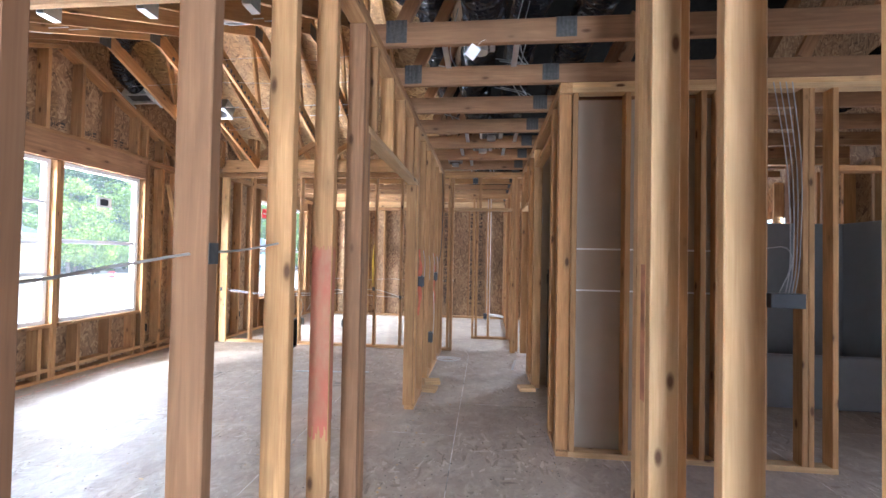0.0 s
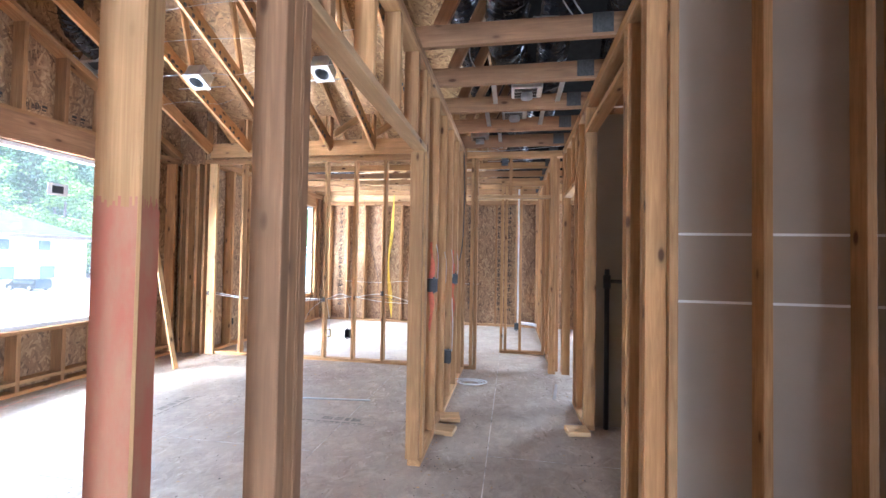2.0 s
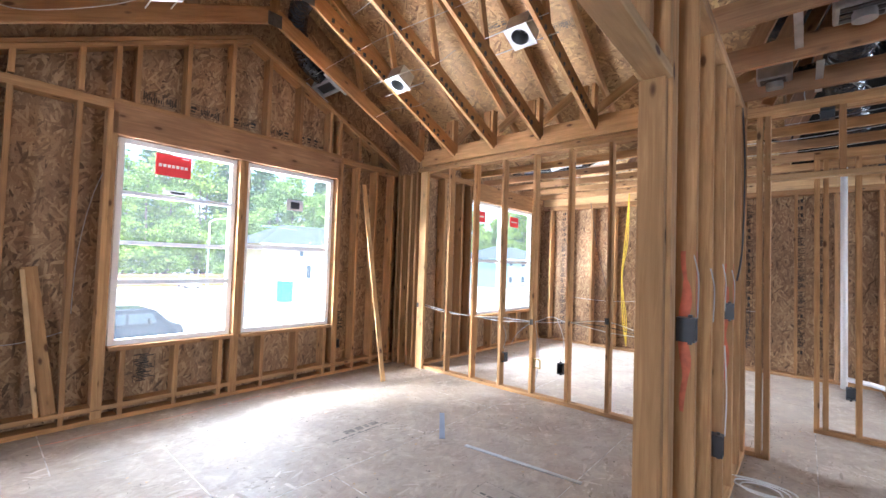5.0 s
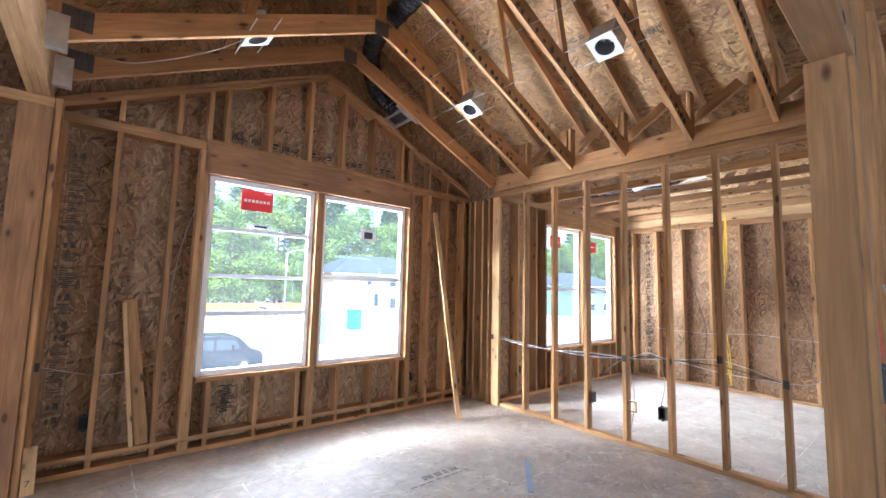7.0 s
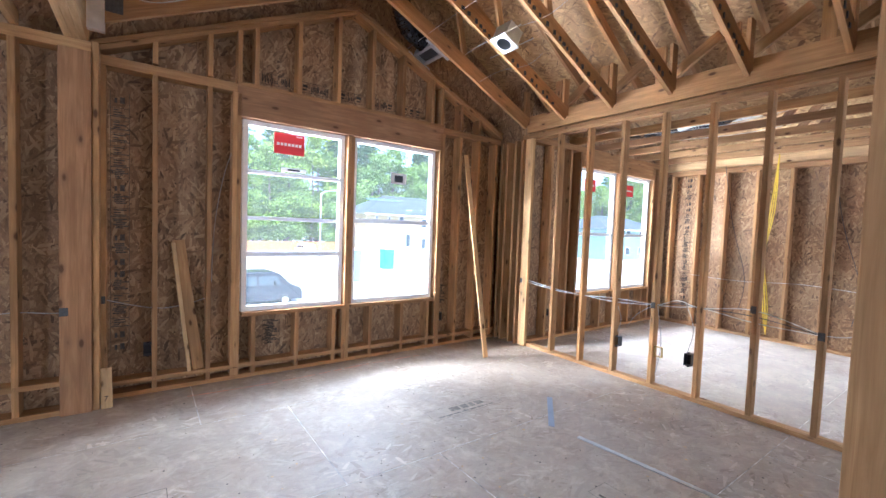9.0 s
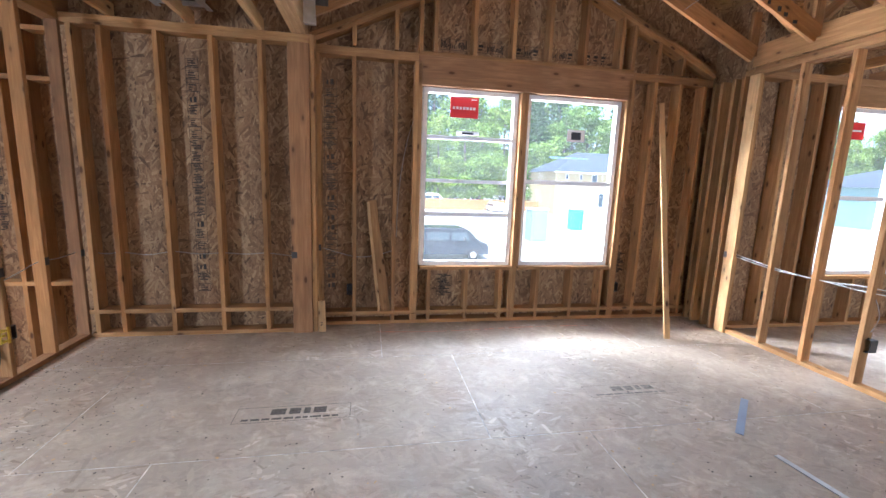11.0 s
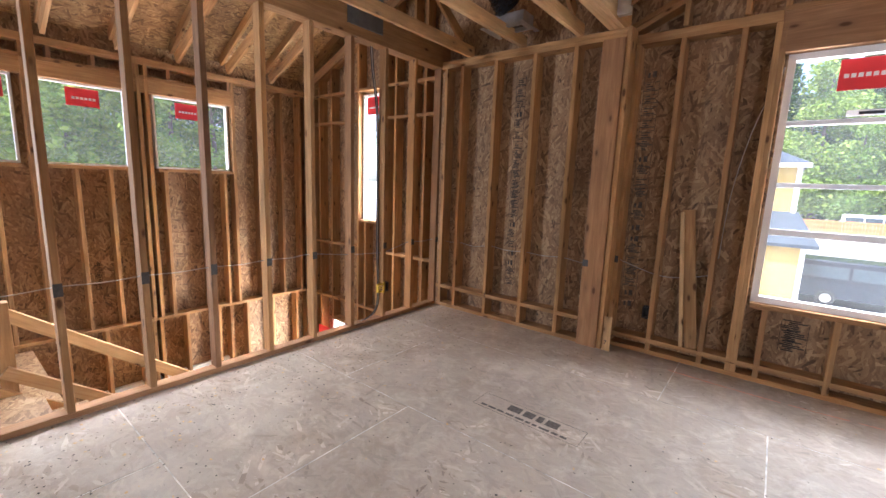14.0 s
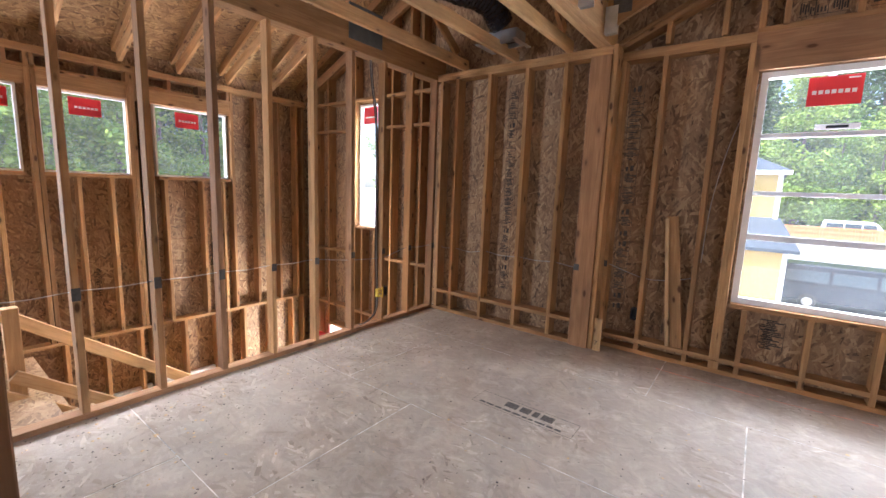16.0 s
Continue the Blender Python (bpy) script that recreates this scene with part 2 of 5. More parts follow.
def holder(name, label, category="", kind="", group="", at=(0, 0, 0)):
    ob = new(name, None)
    ob.empty_display_size = 0.1
    ob.location = at
    return tagged(ob, label, category, group, kind)


def part(name, bm, material, parent=None, label="", smooth=False):
    me = bpy.data.meshes.new(name)
    bm.to_mesh(me)
    bm.free()
    if smooth:
        for p in me.polygons:
            p.use_smooth = True
    me.materials.append(material)
    ob = new(name, me)
    if parent:
        ob.parent = parent
    return tagged(ob, label)


def put_box(bm, lo, hi, m=None):
    lo, hi = Vector(lo), Vector(hi)
    mat = Matrix.Translation((lo + hi) / 2) @ Matrix.Diagonal((*(hi - lo), 1))
    return bmesh.ops.create_cube(bm, size=1, matrix=(m @ mat) if m else mat)["verts"]


def box(name, lo, hi, material, parent=None, label="", bevel=0.0, m=None):
    bm = bmesh.new()
    put_box(bm, lo, hi, m)
    if bevel:
        bmesh.ops.bevel(bm, geom=bm.edges[:], offset=bevel, segments=1, affect="EDGES")
    return part(name, bm, material, parent, label)


MESHES = {}


def member_mesh(length, t, d, material, bevel):
    key = (round(length, 3), t, d, material.name)
    if key not in MESHES:
        bm = bmesh.new()
        put_box(bm, (-t / 2, -d / 2, -length / 2), (t / 2, d / 2, length / 2))
        if bevel:
            bmesh.ops.bevel(bm, geom=bm.edges[:], offset=bevel, segments=1, affect="EDGES")
        me = bpy.data.meshes.new("lumber")
        bm.to_mesh(me)
        bm.free()
        me.materials.append(material)
        MESHES[key] = me
    return MESHES[key]


def member(parent, name, a, b, wide, t=0.038, d=0.089, material=None, label="", bevel=0.003):
    """A length of lumber from a to b; its broad side of d metres lies along the direction wide, and t is its thickness."""
    a, b = Vector(a), Vector(b)
    z = (b - a).normalized()
    y = Vector(wide)
    y = (y - z * y.dot(z)).normalized()
    x = y.cross(z)
    rot = Matrix((x, y, z)).transposed().to_4x4()
    ob = new(name, member_mesh((b - a).length, t, d, material or WOOD, bevel))
    ob.matrix_basis = Matrix.Translation((a + b) / 2) @ rot
    ob.parent = parent
    return tagged(ob, label)


PLATE, TOP = 0.038, 2.70
UNDER = TOP - 2 * PLATE


def stud_x(parent, x, y, z0=PLATE, z1=UNDER, d=0.089, t=0.038, material=None, name="stud", label=""):
    """A stud of a wall that runs along x: centre x, y."""
    return member(parent, name, (x, y, z0), (x, y, z1), (0, 1, 0), t, d, material, label)


def stud_y(parent, x, y, z0=PLATE, z1=UNDER, d=0.089, t=0.038, material=None, name="stud", label=""):
    return member(parent, name, (x, y, z0), (x, y, z1), (1, 0, 0), t, d, material, label)


def plate(parent, a, b, z, d=0.089, material=None, name="plate", t=PLATE):
    """A flat board on edge z (its underside) between two plan points."""
    a, b = Vector((*a, z + t / 2)), Vector((*b, z + t / 2))
    side = Vector((0, 0, 1)).cross(b - a)
    return member(parent, name, a, b, side, t, d, material)


def rail(name, points, r, material, parent=None, label="", res=6):
    """A smooth tube along points, as a mesh."""
    bm = bmesh.new()
    pts = []
    P = [Vector(p) for p in points]
    if len(P) == 2:
        pts = P
    else:
        for i in range(len(P) - 1):
            p0, p1, p2, p3 = P[max(i - 1, 0)], P[i], P[i + 1], P[min(i + 2, len(P) - 1)]
            for s in range(5):
                u = s / 5
                pts.append(0.5 * ((2 * p1) + (p2 - p0) * u + (2 * p0 - 5 * p1 + 4 * p2 - p3) * u * u + (3 * p1 - p0 - 3 * p2 + p3) * u ** 3))
        pts.append(P[-1])
    rings = []
    for i, p in enumerate(pts):
        d = (pts[min(i + 1, len(pts) - 1)] - pts[max(i - 1, 0)]).normalized()
        ref = Vector((0, 0, 1)) if abs(d.z) < 0.9 else Vector((1, 0, 0))
        u = d.cross(ref).normalized()
        w = d.cross(u)
        rings.append([bm.verts.new(p + (u * math.cos(k * 2 * math.pi / res) + w * math.sin(k * 2 * math.pi / res)) * r) for k in range(res)])
    for q, s in zip(rings, rings[1:]):
        for k in range(res):
            bm.faces.new((q[k], q[(k + 1) % res], s[(k + 1) % res], s[k]))
    bm.faces.new(rings[0][::-1])
    bm.faces.new(rings[-1])
    bmesh.ops.recalc_face_normals(bm, faces=bm.faces[:])
    return part(name, bm, material, parent, label, smooth=True)


# ---- structure: subfloor ----
floor = holder("floor", "", kind="structure")
box("underlay", (-4.75, -0.09, -0.30), (4.5, 9.75, -0.0012), DUST, floor)
box("rim_board", (-0.86, -2.85, -0.30), (-0.80, -0.09, -0.0012), WOOD, floor)
box("underlay", (-0.798, -2.85, -0.30), (4.5, -0.09, -0.0012), DUST, floor)
strips = [(-4.98, 0.1), (-3.78, 0.70), (-2.58, 1.33), (-1.38, 0.77), (-0.18, 1.5), (1.02, 0.6), (2.22, 1.3), (3.42, 0.5)]
for sx, sy in strips:
    y = sy - 2.44 * 2
    while y < 9.7:
        lo = (max(sx + 0.0035, -4.72), max(y + 0.0035, -0.09 if sx < -0.9 else -2.8), -0.006)
        if -0.2 > sx > -1.4:
            lo = (lo[0], max(lo[1], -0.09), lo[2])
        hi = (min(sx + 1.197, 4.45), min(y + 2.436, 9.7), 0.0)
        if hi[1] - lo[1] > 0.02 and hi[0] - lo[0] > 0.02:
            box("floor_panel", lo, hi, OSB_FLOOR, floor)
        y += 2.44

# ---- structure: walls of studs ----
WX, SWX, R2X = -4.60, -4.43, -4.17
D6 = 0.14
west = holder("wall_west", "", kind="structure")
# window wall of the large room, between the post and the return
WIN = [(2.94, 3.92), (4.02, 5.08)]
WZ0, WZ1 = 0.61, 2.39
cx = WX - D6 / 2
plate(west, (cx, 1.93), (cx, 6.10), 0.0, D6, WOOD)
plate(west, (cx, 1.93), (cx, 6.10), 0.10, D6, WOOD)
for y in (1.95, 2.28, 2.67, 2.90, 5.12, 5.42, 5.72, 6.02):
    stud_y(west, cx, y, PLATE, 2.60, D6)
for y in (2.94 - 0.075, 3.97, 4.01 - 0.08, 5.155):
    stud_y(west, cx, y, PLATE, WZ0 if 3 < y < 5 else 2.60, D6, material=WOOD)
for y in (3.95, 3.99):
    stud_y(west, cx, y, WZ0, WZ1, D6)
for y in (3.04, 3.44, 3.82, 4.24, 4.64, 5.0):
    stud_y(west, cx, y, PLATE, WZ0 - PLATE, D6)
for a, b in ((2.94, 3.93), (4.01, 5.08)):
    plate(west, (cx, a), (cx, b), WZ0 - PLATE, D6)
member(west, "header", (cx + 0.03, 2.88, 2.53), (cx + 0.03, 5.14, 2.53), (0, 0, 1), 0.08, 0.27, WOOD_DARK)
plate(west, (cx, 2.88), (cx, 5.14), 2.665, D6)
for a, b in ((1.93, 2.88), (5.14, 6.10)):
    plate(west, (cx, a), (cx, b), 2.60, D6, t=0.076)
PK = 3.64


def rake_z(y):
    return 2.70 + (PK - 2.70) * (1 - abs(y - 4.0) / 2.1)


for y in (2.28, 2.67, 2.90, 3.04, 3.425, 3.82, 4.20, 4.58, 4.98, 5.12, 5.42, 5.72):
    stud_y(west, cx, y, 2.69, rake_z(y), D6)
for s in (-1, 1):
    for up in (0.0, 0.045):
        member(west, "rake_plate", (cx, 4.0 + s * 2.12, 2.70 + up), (cx, 4.0, PK + 0.02 + up), (1, 0, 0), 0.038, D6)


def sheath(parent, lo, hi, holes=(), axis="x", material=None):
    """Sheathing between two corners, cut round holes; axis: the thin direction."""
    k = 1 if axis == "x" else 0
    us = sorted({lo[k], hi[k], *[v for h in holes for v in h[:2]]})
    zs = sorted({lo[2], hi[2], *[v for h in holes for v in h[2:]]})
    for u0, u1 in zip(us, us[1:]):
        spans = []
        for z0, z1 in zip(zs, zs[1:]):
            cu, cz = (u0 + u1) / 2, (z0 + z1) / 2
            if not any(h[0] < cu < h[1] and h[2] < cz < h[3] for h in holes):
                if spans and abs(spans[-1][1] - z0) < 1e-6:
                    spans[-1][1] = z1
                else:
                    spans.append([z0, z1])
        for z0, z1 in spans:
            a, b = list(lo), list(hi)
            a[k], b[k], a[2], b[2] = u0, u1, z0, z1
            box("sheathing", a, b, material or OSB, parent)


sheath(west, (WX - D6 - 0.012, 1.75, -3.0), (WX - D6, 6.26, 4.3), [(2.94, 3.93, WZ0, WZ1), (4.01, 5.08, WZ0, WZ1)])
box("sheathing", (WX - D6 - 0.012, 2.6, 4.3), (WX - D6, 5.4, 4.8), OSB, west)
# alcove south of the post
alcove = holder("wall_southwest", "", kind="structure")
ax = SWX - 0.07
plate(alcove, (ax, 0.0), (ax, 1.75), 0.0, D6)
plate(alcove, (ax, 0.0), (ax, 1.72), 0.215, D6)
for up in (0, PLATE):
    plate(alcove, (ax, 0.0), (ax, 1.90), 2.62 + up, D6)
for y in (0.06, 0.27, 0.68, 1.10, 1.49):
    stud_y(alcove, ax, y, PLATE, 2.62, D6)
box("panel_behind", (ax - 0.082, -0.09, -0.1), (ax - 0.07, 1.75, 3.6), OSB, alcove)
post = holder("post", "reddish-brown solid timber corner post carrying the beam end", "post")
box("post_core", (-4.50, 1.72, 0.0), (-4.40, 1.90, 2.62), WOOD_DARK, post, bevel=0.004)
box("edge_stud", (-4.58, 1.902, 0.0), (-4.42, 1.94, 2.70), WOOD, post, bevel=0.003)
beam = holder("beam", "heavy laminated ceiling beam above the corner post", "beam")
for i in range(3):
    member(beam, "ply", (-4.6, 1.77 + 0.042 * i, 2.84), (-0.7, 1.77 + 0.042 * i, 2.84), (0, 0, 1), 0.041, 0.28, WOOD_PALE)

# return and the second room's west wall
ret = holder("wall_return", "", kind="structure")
for x in (-4.58, -4.48, -4.33, -4.22):
    stud_x(ret, x, 6.16, 0.0, UNDER, 0.12)
box("sheathing", (-4.74, 6.225, -3.0), (-4.17, 6.24, 3.4), OSB, ret)
west2 = holder("wall_west_far", "", kind="structure")
c2 = R2X - D6 / 2
H2 = (7.31, 9.27, 0.59, 2.42)
for y in (6.28, 6.65, 7.05, 7.27, 9.31, 9.5):
    stud_y(west2, c2, y, PLATE, UNDER, D6)
for y in (7.5, 7.9, 8.29, 8.7, 9.1):
    stud_y(west2, c2, y, PLATE, H2[2] - PLATE, D6)
stud_y(west2, c2, 8.29, H2[2], H2[3], D6, 0.07)
plate(west2, (c2, 6.2), (c2, 9.6), 0.0, D6)
plate(west2, (c2, H2[0]), (c2, H2[1]), H2[2] - PLATE, D6)
plate(west2, (c2, 6.2), (c2, 9.6), UNDER, D6, t=0.076)
member(west2, "header", (c2, H2[0], (H2[3] + UNDER) / 2), (c2, H2[1], (H2[3] + UNDER) / 2), (0, 0, 1), 0.14, UNDER - H2[3], WOOD)
sheath(west2, (R2X - D6 - 0.012, 6.2, -3.0), (R2X - D6, 9.75, 6.0), [H2])

# north outer wall
north = holder("wall_north", "", kind="structure")
NY = 9.60
x = -4.0
while x < 4.5:
    stud_x(north, x, NY + 0.07, PLATE, 2.5, D6)
    x += 0.406
plate(north, (-4.17, NY + 0.07), (4.5, NY + 0.07), 0, D6)
plate(north, (-4.17, NY + 0.07), (4.5, NY + 0.07), 2.5, D6, t=0.076)
member(north, "rim", (-4.17, NY + 0.05, 2.66), (4.5, NY + 0.05, 2.66), (0, 0, 1), 0.038, 0.17, WOOD_PALE)
sheath(north, (-4.3, NY + 0.14, -3.0), (4.6, NY + 0.152, 6.5), [(2.5, 3.5, 1.2, 2.1)], "y")

# partition between the rooms
part_n = holder("wall_partition_north", "", kind="structure")
NPY = 6.21
for i in range(8):
    stud_x(part_n, -3.69 + 0.406 * i, NPY, PLATE, UNDER)
plate(part_n, (-4.17, NPY), (-0.60, NPY), 0)
for up in (0, PLATE):
    plate(part_n, (-4.17, NPY), (-0.60, NPY), UNDER + up)
stud_x(part_n, -4.12, 6.15, 0.0, UNDER, 0.038, 0.12, WOOD_PALE)

# partition on the stair side, with the beam on it
part_s = holder("wall_partition_south", "", kind="structure")
PSY = -0.045
for i in range(11):
    xx = -0.775 - 0.406 * i
    if xx > -4.5:
        stud_x(part_s, xx, PSY, PLATE, 2.63, material=WOOD if i % 3 else WOOD_DARK)
plate(part_s, (-4.45, PSY), (-0.69, PSY), 0, material=WOOD_DARK)
member(part_s, "rim", (-4.45, -0.07, -0.16), (-0.69, -0.07, -0.16), (0, 0, 1), 0.038, 0.28, WOOD)
member(part_s, "beam", (-4.60, -0.065, 2.7925), (-0.69, -0.065, 2.7925), (0, 0, 1), 0.13, 0.315, WOOD)

# wall between hall and room
hall_w = holder("wall_hall_west", "", kind="structure")
HX = -0.645
for y in (-0.02, 0.40, 0.82, 1.23, 1.60, 2.003, 2.042, 2.098):
    stud_y(hall_w, HX, y, PLATE, UNDER if y < 2.07 else 2.08, material=WOOD_DARK if y < 1.0 or y > 1.9 else WOOD)
stud_y(hall_w, HX, 2.07, PLATE, UNDER, t=0.014, material=WOOD_DARK)
for y in (3.76, 3.80, 4.21, 4.61, 5.02, 5.42, 5.82, 6.12, 6.16):
    stud_y(hall_w, HX, y, PLATE, UNDER)
stud_y(hall_w, HX - 0.014, 3.72, PLATE, 2.08)
for y in (2.25, 2.66, 3.06, 3.47, 3.72):
    stud_y(hall_w, HX, y, 2.12, UNDER)
plate(hall_w, (HX, -0.09), (HX, 2.118), 0)
plate(hall_w, (HX, 3.70), (HX, 6.16), 0)
plate(hall_w, (HX, 2.08), (HX, 3.74), 2.08, material=WOOD_PALE)
for up in (0, PLATE):
    plate(hall_w, (HX, -0.09), (HX, 6.25), UNDER + up)

# hall: chase, right wall, end walls
hall_e = holder("wall_hall_east", "", kind="structure")
EX = 0.605
for y in (3.015, 3.06, 3.33, 3.37, 4.56, 4.60, 4.98, 5.10, 5.14, 6.05, 6.14):
    stud_y(hall_e, EX, y, PLATE, UNDER)
for y in (4.98,):
    stud_y(hall_e, EX, y, PLATE, UNDER)
for y in (5.4, 5.8):
    stud_y(hall_e, EX, y, 2.15, UNDER)
plate(hall_e, (EX, 5.12), (EX, 6.06), 2.10, material=WOOD_PALE)
plate(hall_e, (EX, 3.36), (EX, 4.57), 2.42)
plate(hall_e, (EX, 2.97), (EX, 3.38), 0)
plate(hall_e, (EX, 4.54), (EX, 5.16), 0)
for up in (0, PLATE):
    plate(hall_e, (EX, 2.97), (EX, 6.25), UNDER + up)
chase = holder("wall_chase", "", kind="structure")
CY = 3.015
for x in (0.67, 1.04, 1.42, 1.55, 1.66, 1.95, 2.21, 2.25, 2.40, 3.25, 3.7, 4.2):
    stud_x(chase, x, CY, PLATE, UNDER)
plate(chase, (0.56, CY), (2.42, CY), 0, material=WOOD_PALE)
plate(chase, (2.42, CY), (3.25, CY), 2.05)
for up in (0, PLATE):
    plate(chase, (0.56, CY), (4.4, CY), UNDER + up, material=WOOD_PALE)
for z0, z1 in ((0.02, 1.185), (1.19, 1.49), (1.495, 2.6)):
    box("drywall_sheet", (0.66, 3.062, z0), (1.90, 3.075, z1), DRYWALL, chase)
for z in (1.187, 1.492):
    box("tape_seam", (0.67, 3.0605, z - 0.006), (1.9, 3.0618, z + 0.006), WHITE, chase)
box("drywall_sheet", (0.65, 3.40, 0.0), (1.76, 3.412, 2.6), DRYWALL, chase)
shaft = holder("wall_shaft", "", kind="structure")
box("drywall_sheet", (1.75, 3.42, 0.0), (1.765, 4.7, 2.6), DRYWALL, shaft)
box("drywall_sheet", (0.66, 4.66, 0.0), (1.75, 4.675, 2.6), DRYWALL, shaft)

end = holder("wall_hall_end", "", kind="structure")
for x in (-0.52, -0.47, 0.44, 0.48):
    stud_x(end, x, NPY, 0 if x < 0 else 0, UNDER)
plate(end, (-0.60, NPY), (-0.45, NPY), 0)
plate(end, (-0.47, NPY), (0.44, NPY), 2.12, material=WOOD_PALE)
for x in (-0.05,):
    stud_x(end, x, NPY, 2.16, UNDER)
for up in (0, PLATE):
    plate(end, (-0.60, NPY), (0.65, NPY), UNDER + up)
end2 = holder("wall_closet", "", kind="structure")
for x in (-0.17, -0.11, 0.10, 0.43):
    stud_x(end2, x, 7.22, PLATE, 2.45)
plate(end2, (-0.19, 7.22), (0.45, 7.22), 0)
plate(end2, (-0.19, 7.22), (0.45, 7.22), 2.45, t=0.076)
for y in (6.3, 6.7, 7.1, 7.6, 8.0, 8.4, 8.8, 9.2):
    stud_y(end2, 0.50, y, PLATE, 2.62)
plate(end2, (0.5, 6.3), (0.5, 9.6), 0)
plate(end2, (0.5, 6.3), (0.5, 9.6), 2.62, t=0.076)

# rooms east of the hall
near_e = holder("wall_near_east", "", kind="structure")
for y in (0.50, 0.90, 1.31, 1.35, 1.39, 1.43):
    stud_y(near_e, EX, y, PLATE, UNDER, material=WOOD_PALE)
plate(near_e, (EX, -2.8), (EX, 1.45), 0)
for up in (0, PLATE):
    plate(near_e, (EX, -2.8), (EX, 1.45), UNDER + up)
stud_x(near_e, 0.672, 1.37, PLATE, UNDER)
for y in (0.1, -0.3, -0.6, -1.0, -1.4, -1.8, -2.2, -2.6):
    stud_y(near_e, EX, y, PLATE, UNDER)
east = holder("wall_east", "", kind="structure")
y = -2.7
while y < 9.6:
    stud_y(east, 4.43, y, PLATE, UNDER, D6)
    y += 0.406
sheath(east, (4.5, -3.0, -3.0), (4.512, 9.75, 6.5), [(0.1, 2.1, 0.85, 2.15), (6.6, 8.4, 0.9, 2.1)])

# stair hall
SY = -2.85
south = holder("wall_south", "", kind="structure")
SW = [(-1.42, -0.72, 1.46, 2.32), (-2.33, -1.56, 1.46, 2.32), (-3.46, -2.59, 1.46, 2.32)]
cy = SY - 0.07
for x in (-0.6, -1.22, -1.50, -1.545, -1.83, -2.12, -2.33, -2.37, -2.44, -2.52, -2.66, -3.10, -3.36, -3.50, -3.84, -4.20, -4.5, -4.62):
    top = 2.62 if not any(w[0] < x < w[1] for w in SW) else 1.42
    stud_x(south, x, cy, -0.38, top, D6)
for x in (-0.4, -0.8, -1.2, -1.6, -1.95, -2.3, -2.42, -2.5, -2.8, -3.2, -3.36, -3.6, -4.0, -4.4, -4.6):
    stud_x(south, x, cy, -3.0, -0.42, D6)
plate(south, (-4.65, cy), (4.5, cy), -0.42, D6)
for a, b, z0, z1 in SW:
    plate(south, (a, cy), (b, cy), z0 - PLATE, D6)
member(south, "header", (-3.5, SY - 0.075, 2.395), (-0.6, SY - 0.075, 2.395), (0, 0, 1), 0.13, 0.15, WOOD)
plate(south, (-3.5, cy), (-0.6, cy), 2.47, D6)
for i in range(9):
    stud_x(south, -3.45 + 0.35 * i, cy, 2.508, 2.62, D6, material=WOOD_DARK, name="cripple")
plate(south, (-4.65, cy), (4.5, cy), 2.62, D6, t=0.076)
sheath(south, (-4.81, SY - 0.152, -3.0), (4.5, SY - 0.14, 3.0), SW + [(-3.4, -1.8, -2.6, -1.2), (-0.05, 0.55, 0.6, 2.2)], "y")
stairw = holder("wall_stair_west", "", kind="structure")
NW = (-1.62, -1.12, 0.855, 2.56)
LW = (-2.35, -1.45, -2.2, -0.78)
cw = -4.72
for y in (-2.75, -2.56, -2.26, -1.66, -1.09, -0.93, -0.62, -0.43, -0.14):
    if LW[0] < y < LW[1]:
        stud_y(stairw, cw, y, LW[3] + PLATE, 2.6, D6)
        stud_y(stairw, cw, y, -3.0, LW[2] - PLATE, D6)
    else:
        stud_y(stairw, cw, y, -3.0, 2.6, D6)
    stud_y(stairw, cw, y, 2.63, 2.78 + 0.476 * (y + 2.85), D6)
for y in (-1.5, -1.25):
    stud_y(stairw, cw, y, LW[3] + PLATE if y < -1.45 else -3.0, NW[2] - PLATE, D6)
for z in (-0.45, 0.42, 2.20, 2.60):
    for a, b in ((-2.85, -1.66), (-1.09, -0.1)) if 0.3 < z < 2.6 else ((-2.85, -0.1),):
        plate(stairw, (cw, a), (cw, b), z, D6)
plate(stairw, (cw, NW[0]), (cw, NW[1]), NW[2] - PLATE, D6)
for up in (0, 0.045):
    member(stairw, "rake_plate", (cw, -2.85, 2.72 + up), (cw, 0, 2.72 + 0.476 * 2.85 + up), (1, 0, 0), 0.038, D6)
sheath(stairw, (-4.802, -3.0, -3.0), (-4.79, 1.75, 5.7), [NW, LW])
lower = holder("floor_lower", "", kind="structure")
box("slab", (-4.8, -3.0, -3.05), (-0.86, 0.0, -2.8), OSB_FLAT, lower)
box("lower_wall", (-4.75, -0.12, -3.0), (-0.86, -0.10, -0.31), DRYWALL, lower)
box("lower_wall", (-0.88, -2.85, -3.0), (-0.86, -0.1, -0.02), OSB, lower)

# ---- roof ----
ceiling = new("roof_frame", None)
tagged(ceiling, "", kind="structure")
deck = holder("roof_deck", "", kind="structure")


def slope(name, x0, x1, y0, z0, y1, z1, material=OSB_ROOF_LIT):
    bm = bmesh.new()
    vs = [bm.verts.new(p) for p in ((x0, y0, z0), (x1, y0, z0), (x1, y1, z1), (x0, y1, z1), (x0, y0, z0 + 0.02), (x1, y0, z0 + 0.02), (x1, y1, z1 + 0.02), (x0, y1, z1 + 0.02))]
    for f in ((0, 1, 2, 3), (7, 6, 5, 4), (0, 4, 5, 1), (1, 5, 6, 2), (2, 6, 7, 3), (3, 7, 4, 0)):
        bm.faces.new([vs[i] for i in f])
    bmesh.ops.recalc_face_normals(bm, faces=bm.faces[:])
    return part(name, bm, material, deck)


